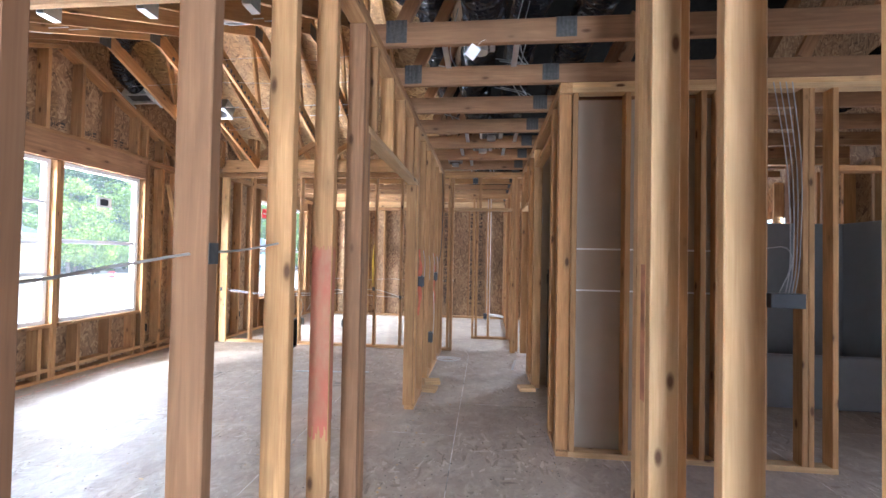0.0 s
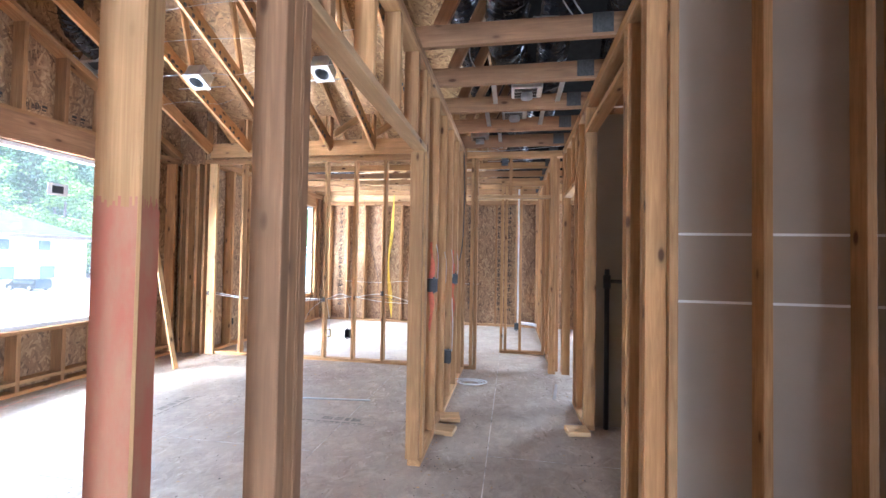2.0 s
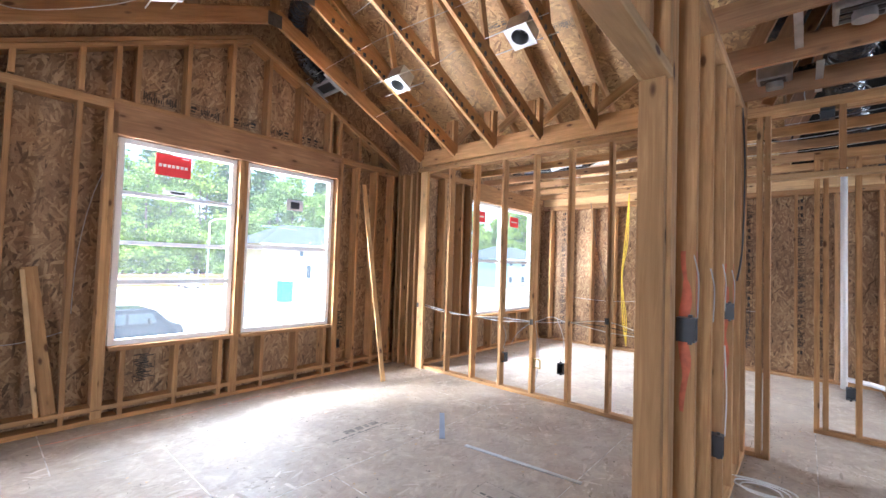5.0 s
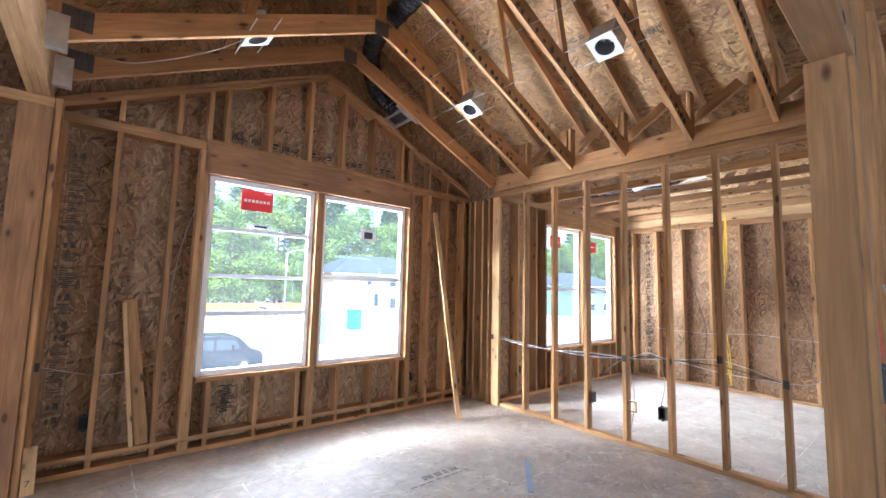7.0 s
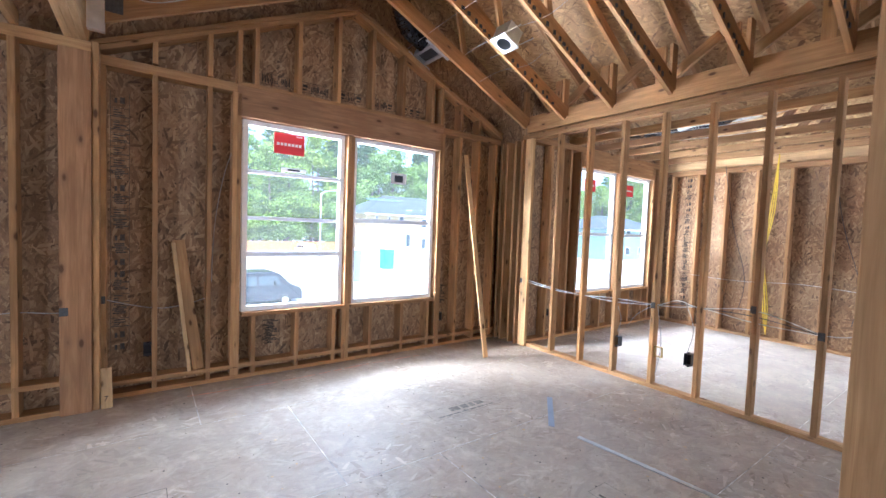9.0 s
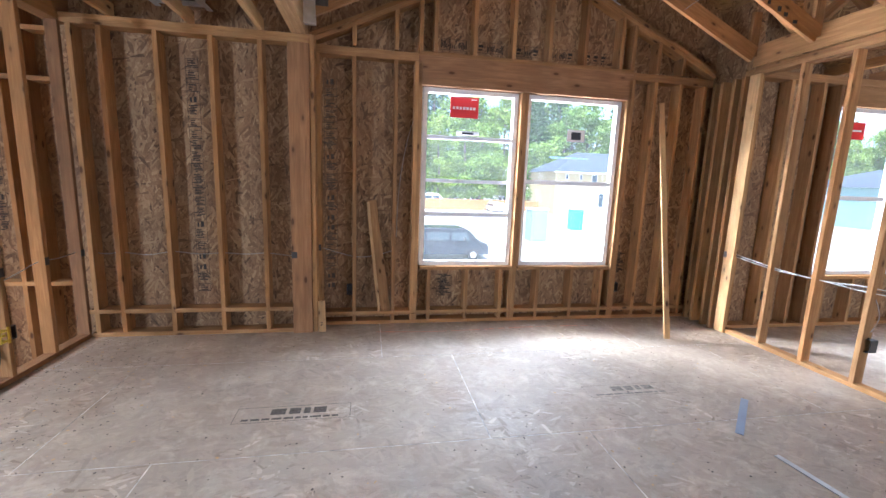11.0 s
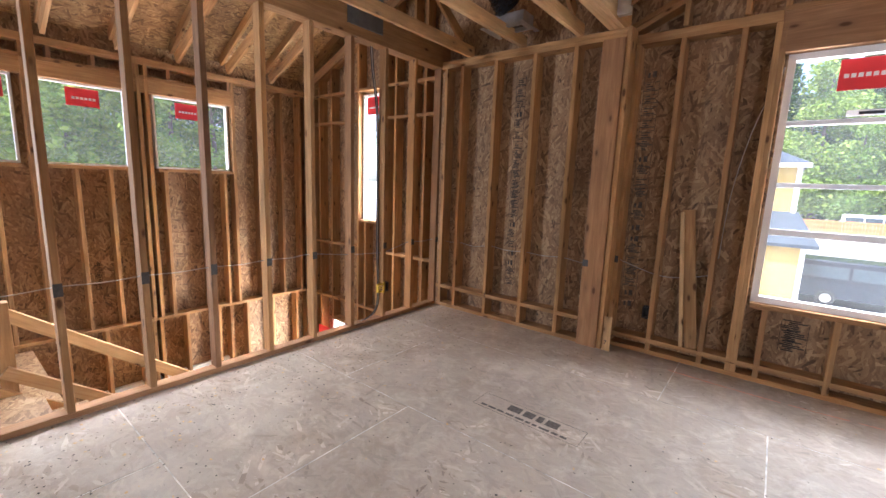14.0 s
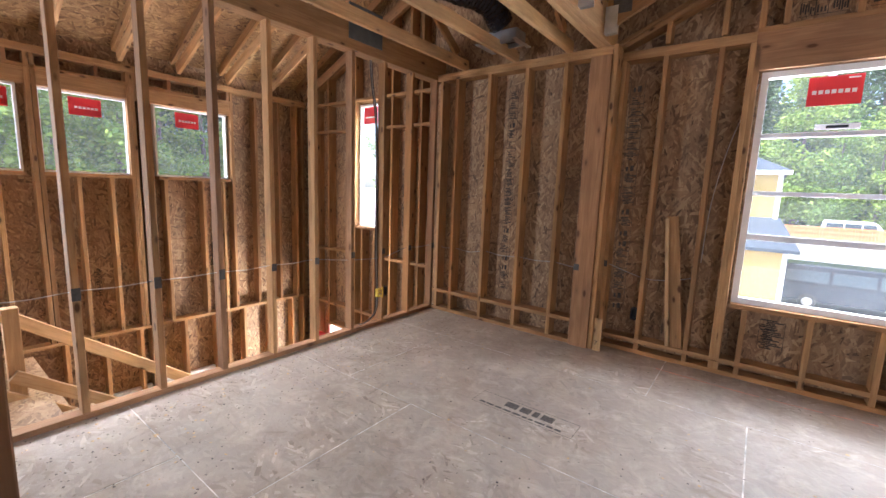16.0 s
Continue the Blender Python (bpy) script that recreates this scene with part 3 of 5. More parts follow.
RIDGE = 4.75
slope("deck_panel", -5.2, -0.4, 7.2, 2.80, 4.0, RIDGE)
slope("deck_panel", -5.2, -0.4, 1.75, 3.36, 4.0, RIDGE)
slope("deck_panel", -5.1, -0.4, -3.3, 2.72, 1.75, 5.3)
slope("felt_panel", -0.4, 4.6, -3.3, 2.72, 1.75, 5.3, ATTIC_SHADE)
slope("felt_panel", -0.4, 4.6, 1.75, 7.6, 4.0, 8.4, ATTIC_SHADE)
slope("felt_panel", -0.4, 4.6, 4.0, 8.4, 6.0, 7.6, ATTIC_SHADE)
box("felt_panel", (-0.4, 1.738, 5.3), (4.6, 1.75, 7.6), ATTIC_SHADE, deck)
box("felt_panel", (-0.4, 6.0, 5.8), (4.6, 6.012, 7.6), ATTIC_SHADE, deck)
box("felt_panel", (4.6, 1.7, 5.0), (4.612, 6.05, 8.4), ATTIC_SHADE, deck)
bm = bmesh.new()
for dx in (-0.4, -0.388):
    bm.faces.new([bm.verts.new((dx, yy, zz)) for yy, zz in ((1.75, 3.38), (4.0, RIDGE + 0.02), (7.2, 2.82), (7.2, 6.0), (6.0, 7.6), (4.0, 8.4), (1.75, 7.6))])
part("gable_panel", bm, OSB, deck)
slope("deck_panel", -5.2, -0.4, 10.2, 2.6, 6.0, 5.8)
slope("felt_panel", -0.4, 4.6, 10.2, 2.6, 6.0, 5.8, ATTIC_SHADE)
box("deck_panel", (-4.8, 1.74, 3.36), (-0.4, 1.752, 5.3), OSB, deck)
for i in range(7):
    x = -4.17 + 0.592 * i
    if x > -0.7:
        continue
    tr = holder("roof_truss", "scissor roof truss of pale fir with steel plates", "roof truss", group="roof trusses over the room")
    for s, ye in ((1, 6.12), (-1, 1.93)):
        member(tr, "bottom_chord", (x, ye, 2.815), (x, 4.0, 3.775), (0, 0, 1), 0.038, 0.15)
        member(tr, "top_chord", (x + 0.001, 4.0 + s * 2.9, 2.88 if s > 0 else 2.88), (x + 0.001, 4.0, RIDGE - 0.06), (0, 0, 1), 0.036, 0.10) if s > 0 else member(tr, "top_chord", (x + 0.001, 1.80, 3.32), (x + 0.001, 4.0, RIDGE - 0.06), (0, 0, 1), 0.036, 0.10)
        member(tr, "end_web", (x, ye - s * 0.02, 2.80), (x, ye - s * 0.02, 3.2), (0, 1, 0), 0.034, 0.089)
        member(tr, "web", (x, 4.0 + s * 1.1, 3.3), (x, 4.0 + s * 0.9, 4.1), (0, 1, 0), 0.034, 0.07)
    member(tr, "king_web", (x, 4.0, 3.8), (x, 4.0, RIDGE - 0.1), (0, 1, 0), 0.034, 0.089)
girder = holder("girder_truss", "deep girder truss of fir along the partition top", "roof truss")
member(girder, "bottom_chord", (-4.2, 6.19, 2.81), (-0.6, 6.19, 2.81), (0, 0, 1), 0.06, 0.20)
for i in range(6):
    x = -4.0 + 0.6 * i
    member(girder, "upright", (x + 0.25, 6.2, 2.9), (x + 0.25, 6.2, 3.25), (1, 0, 0), 0.038, 0.089)
    member(girder, "web", (x + 0.3, 6.2, 2.92), (x + 0.75, 6.2, 3.2), (0, 0, 1), 0.036, 0.089)
# flat chords over the hall, the far room and the alcove
for j, y in enumerate([-2.4, -1.8, -1.2, -0.6] + [0.02 + 0.595 * k for k in range(17)]):
    x0 = -0.69 if y < 6.1 else -4.3
    tr = holder("ceiling_joist", "flat fir truss chord with gauge plates", "ceiling joist", group="flat chords over the hall")
    dp = 0.14 if y < 6.1 else 0.089
    member(tr, "chord", (x0, y, 2.704 + dp / 2), (4.4, y, 2.704 + dp / 2), (0, 0, 1), 0.038, dp, WOOD_DARK if y < 6.1 else WOOD)
    for xx in (-0.5, 1.0, 2.2):
        member(tr, "web", (xx, y, 2.84), (xx + 0.5, y, 3.9), (0, 0, 1), 0.034, 0.089, WOOD_DARK)
    if y > 6.2:
        for xx in (-3.6, -2.2):
            member(tr, "web", (xx, y, 2.84), (xx + 0.4, y, 3.5), (0, 0, 1), 0.034, 0.089, WOOD_DARK)
for y in (0.35, 0.95, 1.5):
    tr = holder("ceiling_joist", "flat fir truss chord over the alcove", "ceiling joist", group="flat chords over the alcove")
    member(tr, "chord", (-4.5, y, 2.755), (-0.7, y, 2.755), (0, 0, 1), 0.038, 0.11, WOOD_PALE)
    member(tr, "web", (-4.3, y, 2.84), (-3.6, y, 3.3), (0, 0, 1), 0.034, 0.089)
for i in range(7):
    x = -4.55 + 0.58 * i
    tr = holder("stair_truss", "sloping roof truss of fir above the stair", "roof truss", group="trusses over the stair")
    member(tr, "bottom_chord", (x, -2.72, 2.74), (x, -0.12, 3.85), (0, 0, 1), 0.038, 0.12)
    member(tr, "top_chord", (x, -2.9, 2.86), (x, -0.12, 4.26), (0, 0, 1), 0.038, 0.10)

# ---- windows ----


def window(name, centre, w, h, ang, sashes, label, f=0.045):
    """A vinyl window in the plane through centre; ang turns local y (its width) about z. sashes: rail heights from the sill."""
    m = pose(*centre, 0, 0, ang)
    ob = holder(name, label, "window", kind="structure")
    ob.matrix_basis = m
    bm = bmesh.new()
    for lo, hi in (((-0.035, -w / 2, 0), (0.035, w / 2, f)), ((-0.035, -w / 2, h - f), (0.035, w / 2, h)),
                   ((-0.035, -w / 2, f), (0.035, -w / 2 + f, h - f)), ((-0.035, w / 2 - f, f), (0.035, w / 2, h - f))):
        put_box(bm, lo, hi)
    part("window_frame", bm, VINYL, ob)
    for z, t, xo in sashes:
        box("sash_rail", (-0.02 + xo, -w / 2 + f, z - t / 2), (0.02 + xo, w / 2 - f, z + t / 2), VINYL, ob, bevel=0.003)
    pane = box("pane", (-0.008, -w / 2 + f, f), (-0.004, w / 2 - f, h - f), GLASS, ob)
    pane.visible_shadow = False
    return ob


wa = window("window_1", (WX - 0.10, 3.43, WZ0), 0.98, WZ1 - WZ0, 0, [(1.31, 0.035, 0.02), (0.88, 0.035, -0.02), (0.54, 0.045, 0.02)], "white vinyl single-hung window with its lower sash raised")
wb = window("window_2", (WX - 0.10, 4.545, WZ0), 1.06, WZ1 - WZ0, 0, [(0.90, 0.045, 0.0)], "closed white vinyl single-hung window")
wc = window("window_3", (R2X - 0.10, 7.78, H2[2]), 0.94, H2[3] - H2[2], 0, [(0.87, 0.045, 0.0)], "closed white vinyl window in the far room")
wd = window("window_4", (R2X - 0.10, 8.80, H2[2]), 0.94, H2[3] - H2[2], 0, [(0.87, 0.045, 0.0)], "closed white vinyl window in the far room")
we = window("window_5", (cw - 0.03, -1.37, NW[2]), 0.5, NW[3] - NW[2], 0, [], "tall narrow white vinyl window beside the stair", 0.024)
for i, (a, b, z0, z1) in enumerate(SW):
    window("window_%d" % (6 + i), ((a + b) / 2, SY - 0.11, z0), b - a, z1 - z0, -90, [], "small white vinyl clerestory window above the stair", 0.022)
plate(stairw, (cw, LW[0]), (cw, LW[1]), LW[3], D6)
plate(stairw, (cw, LW[0]), (cw, LW[1]), LW[2] - PLATE, D6)
window("window_10", (cw - 0.03, (LW[0] + LW[1]) / 2, LW[2]), LW[1] - LW[0], LW[3] - LW[2], 0, [], "white vinyl window low beside the stair")
window("window_9", (-2.6, SY - 0.11, -2.6), 1.6, 1.4, -90, [], "white vinyl window low in the stair hall")

# window stickers and tape
def sheet_on(name, lo, hi, label, bars, material=RED, group="labels on the window panes"):
    ob = holder(name, label, "window sticker", group=group)
    box("paper", lo, hi, material, ob)
    for a, b in bars:
        box("print_bar", a, b, WHITE if material is RED else BLACKP, ob)
    return ob


px = WX - 0.10 - 0.003
sheet_on("window_sticker", (px, 3.22, 2.125), (px + 0.002, 3.51, 2.325), "red paper label with a line of white print on a pane",
         [((px + 0.002, 3.245 + 0.035 * i, 2.205), (px + 0.003, 3.27 + 0.035 * i, 2.232)) for i in range(7)] + [((px + 0.002, 3.43, 2.30), (px + 0.003, 3.49, 2.31))])
sheet_on("window_notice", (px, 4.50, 1.95), (px + 0.002, 4.70, 2.075), "white paper notice with a dark printed square",
         [((px + 0.002, 4.545, 1.972), (px + 0.003, 4.655, 2.05))], WHITE)
sheet_on("window_notice", (px, 3.29, 1.955), (px + 0.002, 3.53, 1.995), "white paper notice folded behind the sash rail",
         [((px + 0.002, 3.35, 1.965), (px + 0.003, 3.47, 1.985))], WHITE)
box("blue_film_rail", (px - 0.02, 2.99, 1.475), (px + 0.012, 3.87, 1.50), plain("blue_film", (0.10, 0.20, 0.38), 0.4, vary=0.1), wa, "strip of blue protective film on the rail")
for y0, z0 in ((7.5, 2.10), (8.55, 2.10)):
    q = R2X - 0.103
    sheet_on("window_sticker", (q, y0, z0), (q + 0.002, y0 + 0.28, z0 + 0.18), "red paper label on a pane of the far room", [((q + 0.002, y0 + 0.04, z0 + 0.08), (q + 0.003, y0 + 0.24, z0 + 0.10))])
for x0, x1, z0, z1 in ((-1.815, -2.095, 2.085, 2.27), (-2.838, -3.11, 2.085, 2.27), (-1.10, -1.36, 2.085, 2.27)):
    q = SY - 0.107
    sheet_on("window_sticker", (x1, q, z0), (x0, q + 0.002, z1), "red paper label with white print on a clerestory pane",
             [((x1 + 0.03 + 0.035 * i, q + 0.002, z0 + 0.07), (x1 + 0.055 + 0.035 * i, q + 0.003, z0 + 0.095)) for i in range(6)])
q = cw - 0.033
sheet_on("window_sticker", (q, -1.58, 2.30), (q + 0.002, -1.30, 2.53), "red paper label on the tall narrow pane", [((q + 0.002, -1.54, 2.38), (q + 0.003, -1.34, 2.40))])
sheet_on("window_sticker", (-4.63, -2.6, -1.25), (-4.628, -2.3, -0.95), "red and white label low in the stair hall", [((-4.628, -2.57, -1.2), (-4.627, -2.33, -1.13))])

# ---- carpentry on the stair ----
stair = holder("stair", "rough lumber stair guard and treads going down beside the partition", "stair")
box("newel_post", (-1.07, -1.20, -0.95), (-0.98, -1.11, 0.48), WOOD, stair, bevel=0.004)
member(stair, "guard_rail", (-0.975, -1.13, 0.445), (-3.9, -1.13, -1.80), (0, 0, 1), 0.038, 0.089, WOOD_PALE)
member(stair, "guard_rail", (-1.0, -1.09, -0.01), (-3.9, -1.09, -2.25), (0, 0, 1), 0.038, 0.089, WOOD_PALE)
member(stair, "post", (-3.8, -1.13, -3.0), (-3.8, -1.13, -1.70), (0, 1, 0), 0.089, 0.089, WOOD)
member(stair, "stringer", (-0.88, -1.08, -0.22), (-4.2, -1.08, -2.78), (0, 0, 1), 0.038, 0.28, WOOD)
for i in range(13):
    x1 = -0.90 - 0.255 * i
    box("tread", (x1 - 0.27, -1.06, -0.19 * (i + 1) - 0.028), (x1, -0.13, -0.19 * (i + 1)), OSB_FLAT, stair)
    box("riser", (x1 - 0.262, -1.06, -0.19 * (i + 2)), (x1 - 0.25, -0.13, -0.19 * (i + 1) - 0.028), OSB, stair)
box("landing", (-1.32, -2.8, -0.48), (-0.90, -1.22, -0.45), OSB_FLAT, stair)

# ---- fittings: a helper for plates, boxes and wires ----


def nail_plate(x, y, z, axis, w=0.040, h=0.07):
    ob = holder("nail_guard", "small grey steel nail plate on a stud", "nail plate", group="steel nail plates on the studs")
    if axis == "y":
        box("plate", (x - w / 2, y, z - h / 2), (x + w / 2, y + 0.0025, z + h / 2), DARKSTEEL, ob, bevel=0.0008)
    else:
        box("plate", (x, y - w / 2, z - h / 2), (x + 0.0025, y + w / 2, z + h / 2), DARKSTEEL, ob, bevel=0.0008)


def outlet_box(x, y, z, face, w=0.06, h=0.095, colour=None, label="black plastic electrical box nailed beside a stud"):
    """An open box whose mouth looks along face."""
    ob = holder("electrical_box", label, "electrical box", group="electrical boxes on the studs", at=(x, y, z))
    bm = bmesh.new()
    for lo, hi in (((-0.07, -w / 2, -h / 2), (-0.066, w / 2, h / 2)), ((-0.066, -w / 2, -h / 2), (0, -w / 2 + 0.003, h / 2)), ((-0.066, w / 2 - 0.003, -h / 2), (0, w / 2, h / 2)),
                   ((-0.066, -w / 2 + 0.003, -h / 2), (0, w / 2 - 0.003, -h / 2 + 0.003)), ((-0.066, -w / 2 + 0.003, h / 2 - 0.003), (0, w / 2 - 0.003, h / 2))):
        put_box(bm, lo, hi)
    part("shell", bm, colour or BLACKP, ob)
    box("nail_lug", (-0.03, -0.008, h / 2), (-0.015, 0.008, h / 2 + 0.012), colour or BLACKP, ob)
    box("nail_lug", (-0.03, -0.008, -h / 2 - 0.012), (-0.015, 0.008, -h / 2), colour or BLACKP, ob)
    ob.matrix_basis = pose(x, y, z, 0, 0, face)
    return ob


def cable(name, points, label, material=CABLE_G, r=0.0034, group=""):
    ob = holder(name, label, "cable", group=group)
    rail("sheath", points, r, material, ob)
    return ob


def sagging(pts, sag=0.02):
    out = []
    for a, b in zip(pts, pts[1:]):
        out.append(a)
        m = [(p + q) / 2 for p, q in zip(a, b)]
        out.append((m[0], m[1], m[2] - sag * random.uniform(0.2, 1.4)))
    out.append(pts[-1])
    return out


rng = random.Random(4)
WZ = 0.77
sx = [-0.775 - 0.406 * i for i in range(10)]
cable("wire_run", sagging([(-0.66, -0.045, 0.80)] + [(x, -0.045, WZ + 0.004) for x in sx if x > -3.1] + [(-3.62, -0.05, 0.70), (-4.0, -0.045, WZ), (-4.42, -0.045, WZ)], 0.012), "white cable threaded through the stair partition studs")
for x in sx:
    if x > -4.5:
        nail_plate(x, 0.001, WZ + rng.uniform(-0.008, 0.008), "y", 0.042, 0.075 if x > -2 else 0.06)
cable("wire_run", sagging([(-4.50, 0.0, WZ), (-4.50, 0.27, WZ - 0.01), (-4.5, 0.68, WZ), (-4.5, 1.1, WZ - 0.01), (-4.5, 1.49, WZ - 0.01), (-4.5, 1.9, WZ - 0.01)], 0.02), "white cable through the corner wall studs")
nail_plate(-4.399, 1.745, WZ - 0.01, "x", 0.05, 0.06)
nail_plate(-4.599, 1.95, 0.80, "x", 0.03, 0.06)
cable("wire_run", [(-4.66, 1.93, 0.80), (-4.66, 2.28, 0.70), (-4.67, 2.5, 0.715), (-4.66, 2.67, 0.765)], "white cable sagging between window wall studs")
cable("wire_loop", [(-4.62, 2.93, 2.3), (-4.68, 2.80, 1.9), (-4.68, 2.72, 1.4), (-4.68, 2.70, 0.9)], "thin white cable hanging down the sheathing", r=0.003)
cable("wire_run", [(-0.645, -0.02, 1.36), (-0.645, 0.4, 1.36), (-0.645, 0.62, 1.385), (-0.645, 0.82, 1.41), (-0.645, 1.0, 1.42), (-0.645, 1.24, 1.45)], "grey cable threaded through the hall studs")
nail_plate(-0.5995, 0.82, 1.41, "x", 0.034, 0.05)
for k in range(3):
    pts = [(-4.12, 6.20, 0.82 + 0.012 * k), (-3.69, 6.21, 0.77 + 0.01 * k), (-3.29, 6.21, 0.77), (-2.9, 6.21, 0.76 + 0.02 * k), (-2.47, 6.21, 0.80), (-2.28, 6.24, 0.87 - 0.03 * k), (-2.07, 6.21, 0.84), (-1.67, 6.21, 0.89 - 0.05 * k), (-1.25, 6.21, 0.78)]
    cable("wire_run", pts, "one of several cables through the partition between the rooms", (CABLE, CABLE_B, CABLE)[k], 0.004, "cables through the partition")
for a, b in (((-2.88, 6.21, 0.77), (-2.88, 6.23, 0.40)), ((-2.45, 6.21, 0.8), (-2.47, 6.24, 0.03)), ((-2.2, 6.22, 0.86), (-2.17, 6.24, 0.41))):
    cable("wire_drop", [a, ((a[0] + b[0]) / 2 + 0.05, a[1] + 0.03, (a[2] + b[2]) / 2), b], "white cable dropping to an electrical box")
cable("wire_drop", [(-2.47, 6.2, 0.8), (-2.62, 6.3, 0.72), (-2.75, 6.35, 0.62), (-2.80, 6.3, 0.5)], "white cable drooping behind the partition")
cable("wire_loop", [(-1.27, 6.22, 0.78), (-1.1, 6.3, 0.80), (-0.95, 6.4, 0.95), (-0.9, 6.4, 1.35)], "white cable looping upward in the far room")
for x, z in ((-4.12, 0.84), (-2.47, 0.80), (-1.67, 0.9), (-1.25, 0.78)):
    nail_plate(x, 6.088 if x < -4 else 6.162, z, "y", 0.04, 0.06)
outlet_box(-2.86, 6.20, 0.353, -90, 0.075, 0.10)
outlet_box(-2.15, 6.20, 0.353, -90, 0.06, 0.11)
fr = holder("mud_ring", "yellow-brown open plastic cable frame on a stud", "electrical box", group="electrical boxes on the studs")
bm = bmesh.new()
for lo, hi in (((-2.45, 6.19, 0.31), (-2.44, 6.205, 0.41)), ((-2.38, 6.19, 0.31), (-2.37, 6.205, 0.41)), ((-2.44, 6.19, 0.31), (-2.38, 6.205, 0.32)), ((-2.44, 6.19, 0.40), (-2.38, 6.205, 0.41))):
    put_box(bm, lo, hi)
part("ring", bm, plain("ochre_plastic", (0.55, 0.38, 0.12), 0.5), fr)
for y, z in ((2.235, 0.36), (5.20, 0.36)):
    outlet_box(-4.62, y, z, 0, 0.06, 0.10)
outlet_box(-4.17 - 0.02, 6.7, 0.36, 0)
outlet_box(-0.592, 4.158, 1.157, 0, 0.060, 0.10)
outlet_box(-0.592, 5.368, 1.155, 0, 0.060, 0.10)
outlet_box(-0.592, 4.968, 0.43, 0, 0.060, 0.12)
outlet_box(0.05, 7.18, 0.39, -90, 0.06, 0.10)
outlet_box(-0.612, 1.2745, 1.139, 0, 0.048, 0.095, label="black plastic switch box on a hall stud")
outlet_box(-0.13, 6.165, 2.58, -90, 0.08, 0.08)
yb = outlet_box(-3.66, -0.01, 0.34, 90, 0.055, 0.095)
yr = holder("mud_ring", "bright yellow plastic cable frame by the black box", "electrical box")
bm = bmesh.new()
for lo, hi in (((-3.615, -0.03, 0.285), (-3.60, 0.005, 0.40)), ((-3.545, -0.03, 0.30), (-3.535, 0.005, 0.385)), ((-3.60, -0.03, 0.375), (-3.545, 0.005, 0.385)), ((-3.60, -0.03, 0.30), (-3.545, 0.005, 0.31)), ((-3.60, -0.02, 0.335), (-3.57, -0.01, 0.35))):
    put_box(bm, lo, hi)
part("ring", bm, CABLE_Y, yr)
for k, c in enumerate((CABLE_B, CABLE, CABLE_B)):
    o = 0.011 * k
    cable("wire_drop", [(-3.50 + o, -0.10, 3.0), (-3.53 + o, -0.10, 2.5), (-3.585 + o, -0.09, 2.1), (-3.60 + o, -0.08, 1.5), (-3.59 + o, -0.07, 0.8), (-3.60 + o, -0.06, 0.3), (-3.56 + o, -0.05, 0.12), (-3.45 + o, -0.05, 0.05), (-3.36 + o, -0.05, 0.042)],
          "long cable hanging beside the stair partition", c, 0.0055, "cables hanging at the stair")
for k in range(3):
    cable("yellow_wire", [(-2.52, 9.53, 2.7), (-2.55 + 0.025 * (k - 1), 9.52, 1.9), (-2.61 + 0.008 * (k - 1), 9.5, 1.25), (-2.56 + 0.03 * (k - 1), 9.52, 0.55), (-2.53, 9.53, 0.1)], "yellow cable hanging on the far wall", CABLE_Y, 0.007, "yellow cables on the far wall")
for x in (-1.95, -1.2, -3.2):
    cable("wire_drop", [(x, 9.57, 2.6), (x + 0.15, 9.56, 1.7), (x + 0.35, 9.57, 0.9), (x + 0.30, 9.57, 0.4)], "dark cable running down between far wall studs", CABLE_B, 0.004)
cable("wire_run", [(-3.6, 9.6, 0.85), (-2.9, 9.58, 0.83), (-2.2, 9.6, 0.87), (-1.5, 9.58, 0.84), (-0.7, 9.6, 0.86)], "white cable across the far wall", CABLE)
for y, zt in ((4.17, 1.47), (4.58, 1.42), (5.38, 1.42), (4.98, 1.45)):
    cable("wire_drop", [(-0.605, y, zt), (-0.592, y + 0.03, zt - 0.1), (-0.60, y + 0.06, zt - 0.27)], "short loop of grey cable on the hall studs", CABLE_G, 0.003, "short cable loops in the hall")
cable("wire_drop", [(-0.6, 5.85, 2.62), (-0.58, 5.8, 2.2), (-0.585, 5.75, 1.6), (-0.6, 5.6, 1.35)], "dark cable down the hall corner", CABLE_B, 0.006)
cable("wire_drop", [(-0.6, 5.05, 0.98), (-0.59, 5.06, 0.7), (-0.6, 5.09, 0.45)], "white cable above the low box", CABLE, 0.004)

# paint marks on studs
k = Nodes("red_spray_paint", 0.7)
sp = k.noise(k.coords(scale=(1, 1, 0.35)), 9, 6, 0.65)
PAINT_RED = k.done(k.ramp(sp, (0.30, (0.45, 0.105, 0.065)), (0.50, (0.38, 0.12, 0.065)), (0.62, (0.36, 0.165, 0.09)), (0.75, (0.40, 0.22, 0.11))), sp, 0.1, 0.002)
def mark(name, lo, hi, label):
    return box(name, lo, hi, PAINT_ORANGE, hall_w, label)


def sprayed(name, face, x0, x1, z0, z1, seed):
    """A sprayed patch with ragged ends on a stud; face: fixed coordinate, axis x or y."""
    r = random.Random(seed)
    bm = bmesh.new()
    n = 16
    for i in range(n):
        a, b = x0 + (x1 - x0) * i / n, x0 + (x1 - x0) * (i + 1) / n
        lo, hi = z0 - r.uniform(0, 0.06), z1 + r.uniform(-0.01, 0.012)
        if face[0] == "x":
            vs = [(face[1], a, lo), (face[1], b, lo), (face[1], b, hi), (face[1], a, hi)]
        else:
            vs = [(a, face[1], lo), (b, face[1], lo), (b, face[1], hi), (a, face[1], hi)]
        bm.faces.new([bm.verts.new(v) for v in vs])
    return part(name, bm, PAINT_RED, hall_w, "faded red-orange spray paint on a stud")


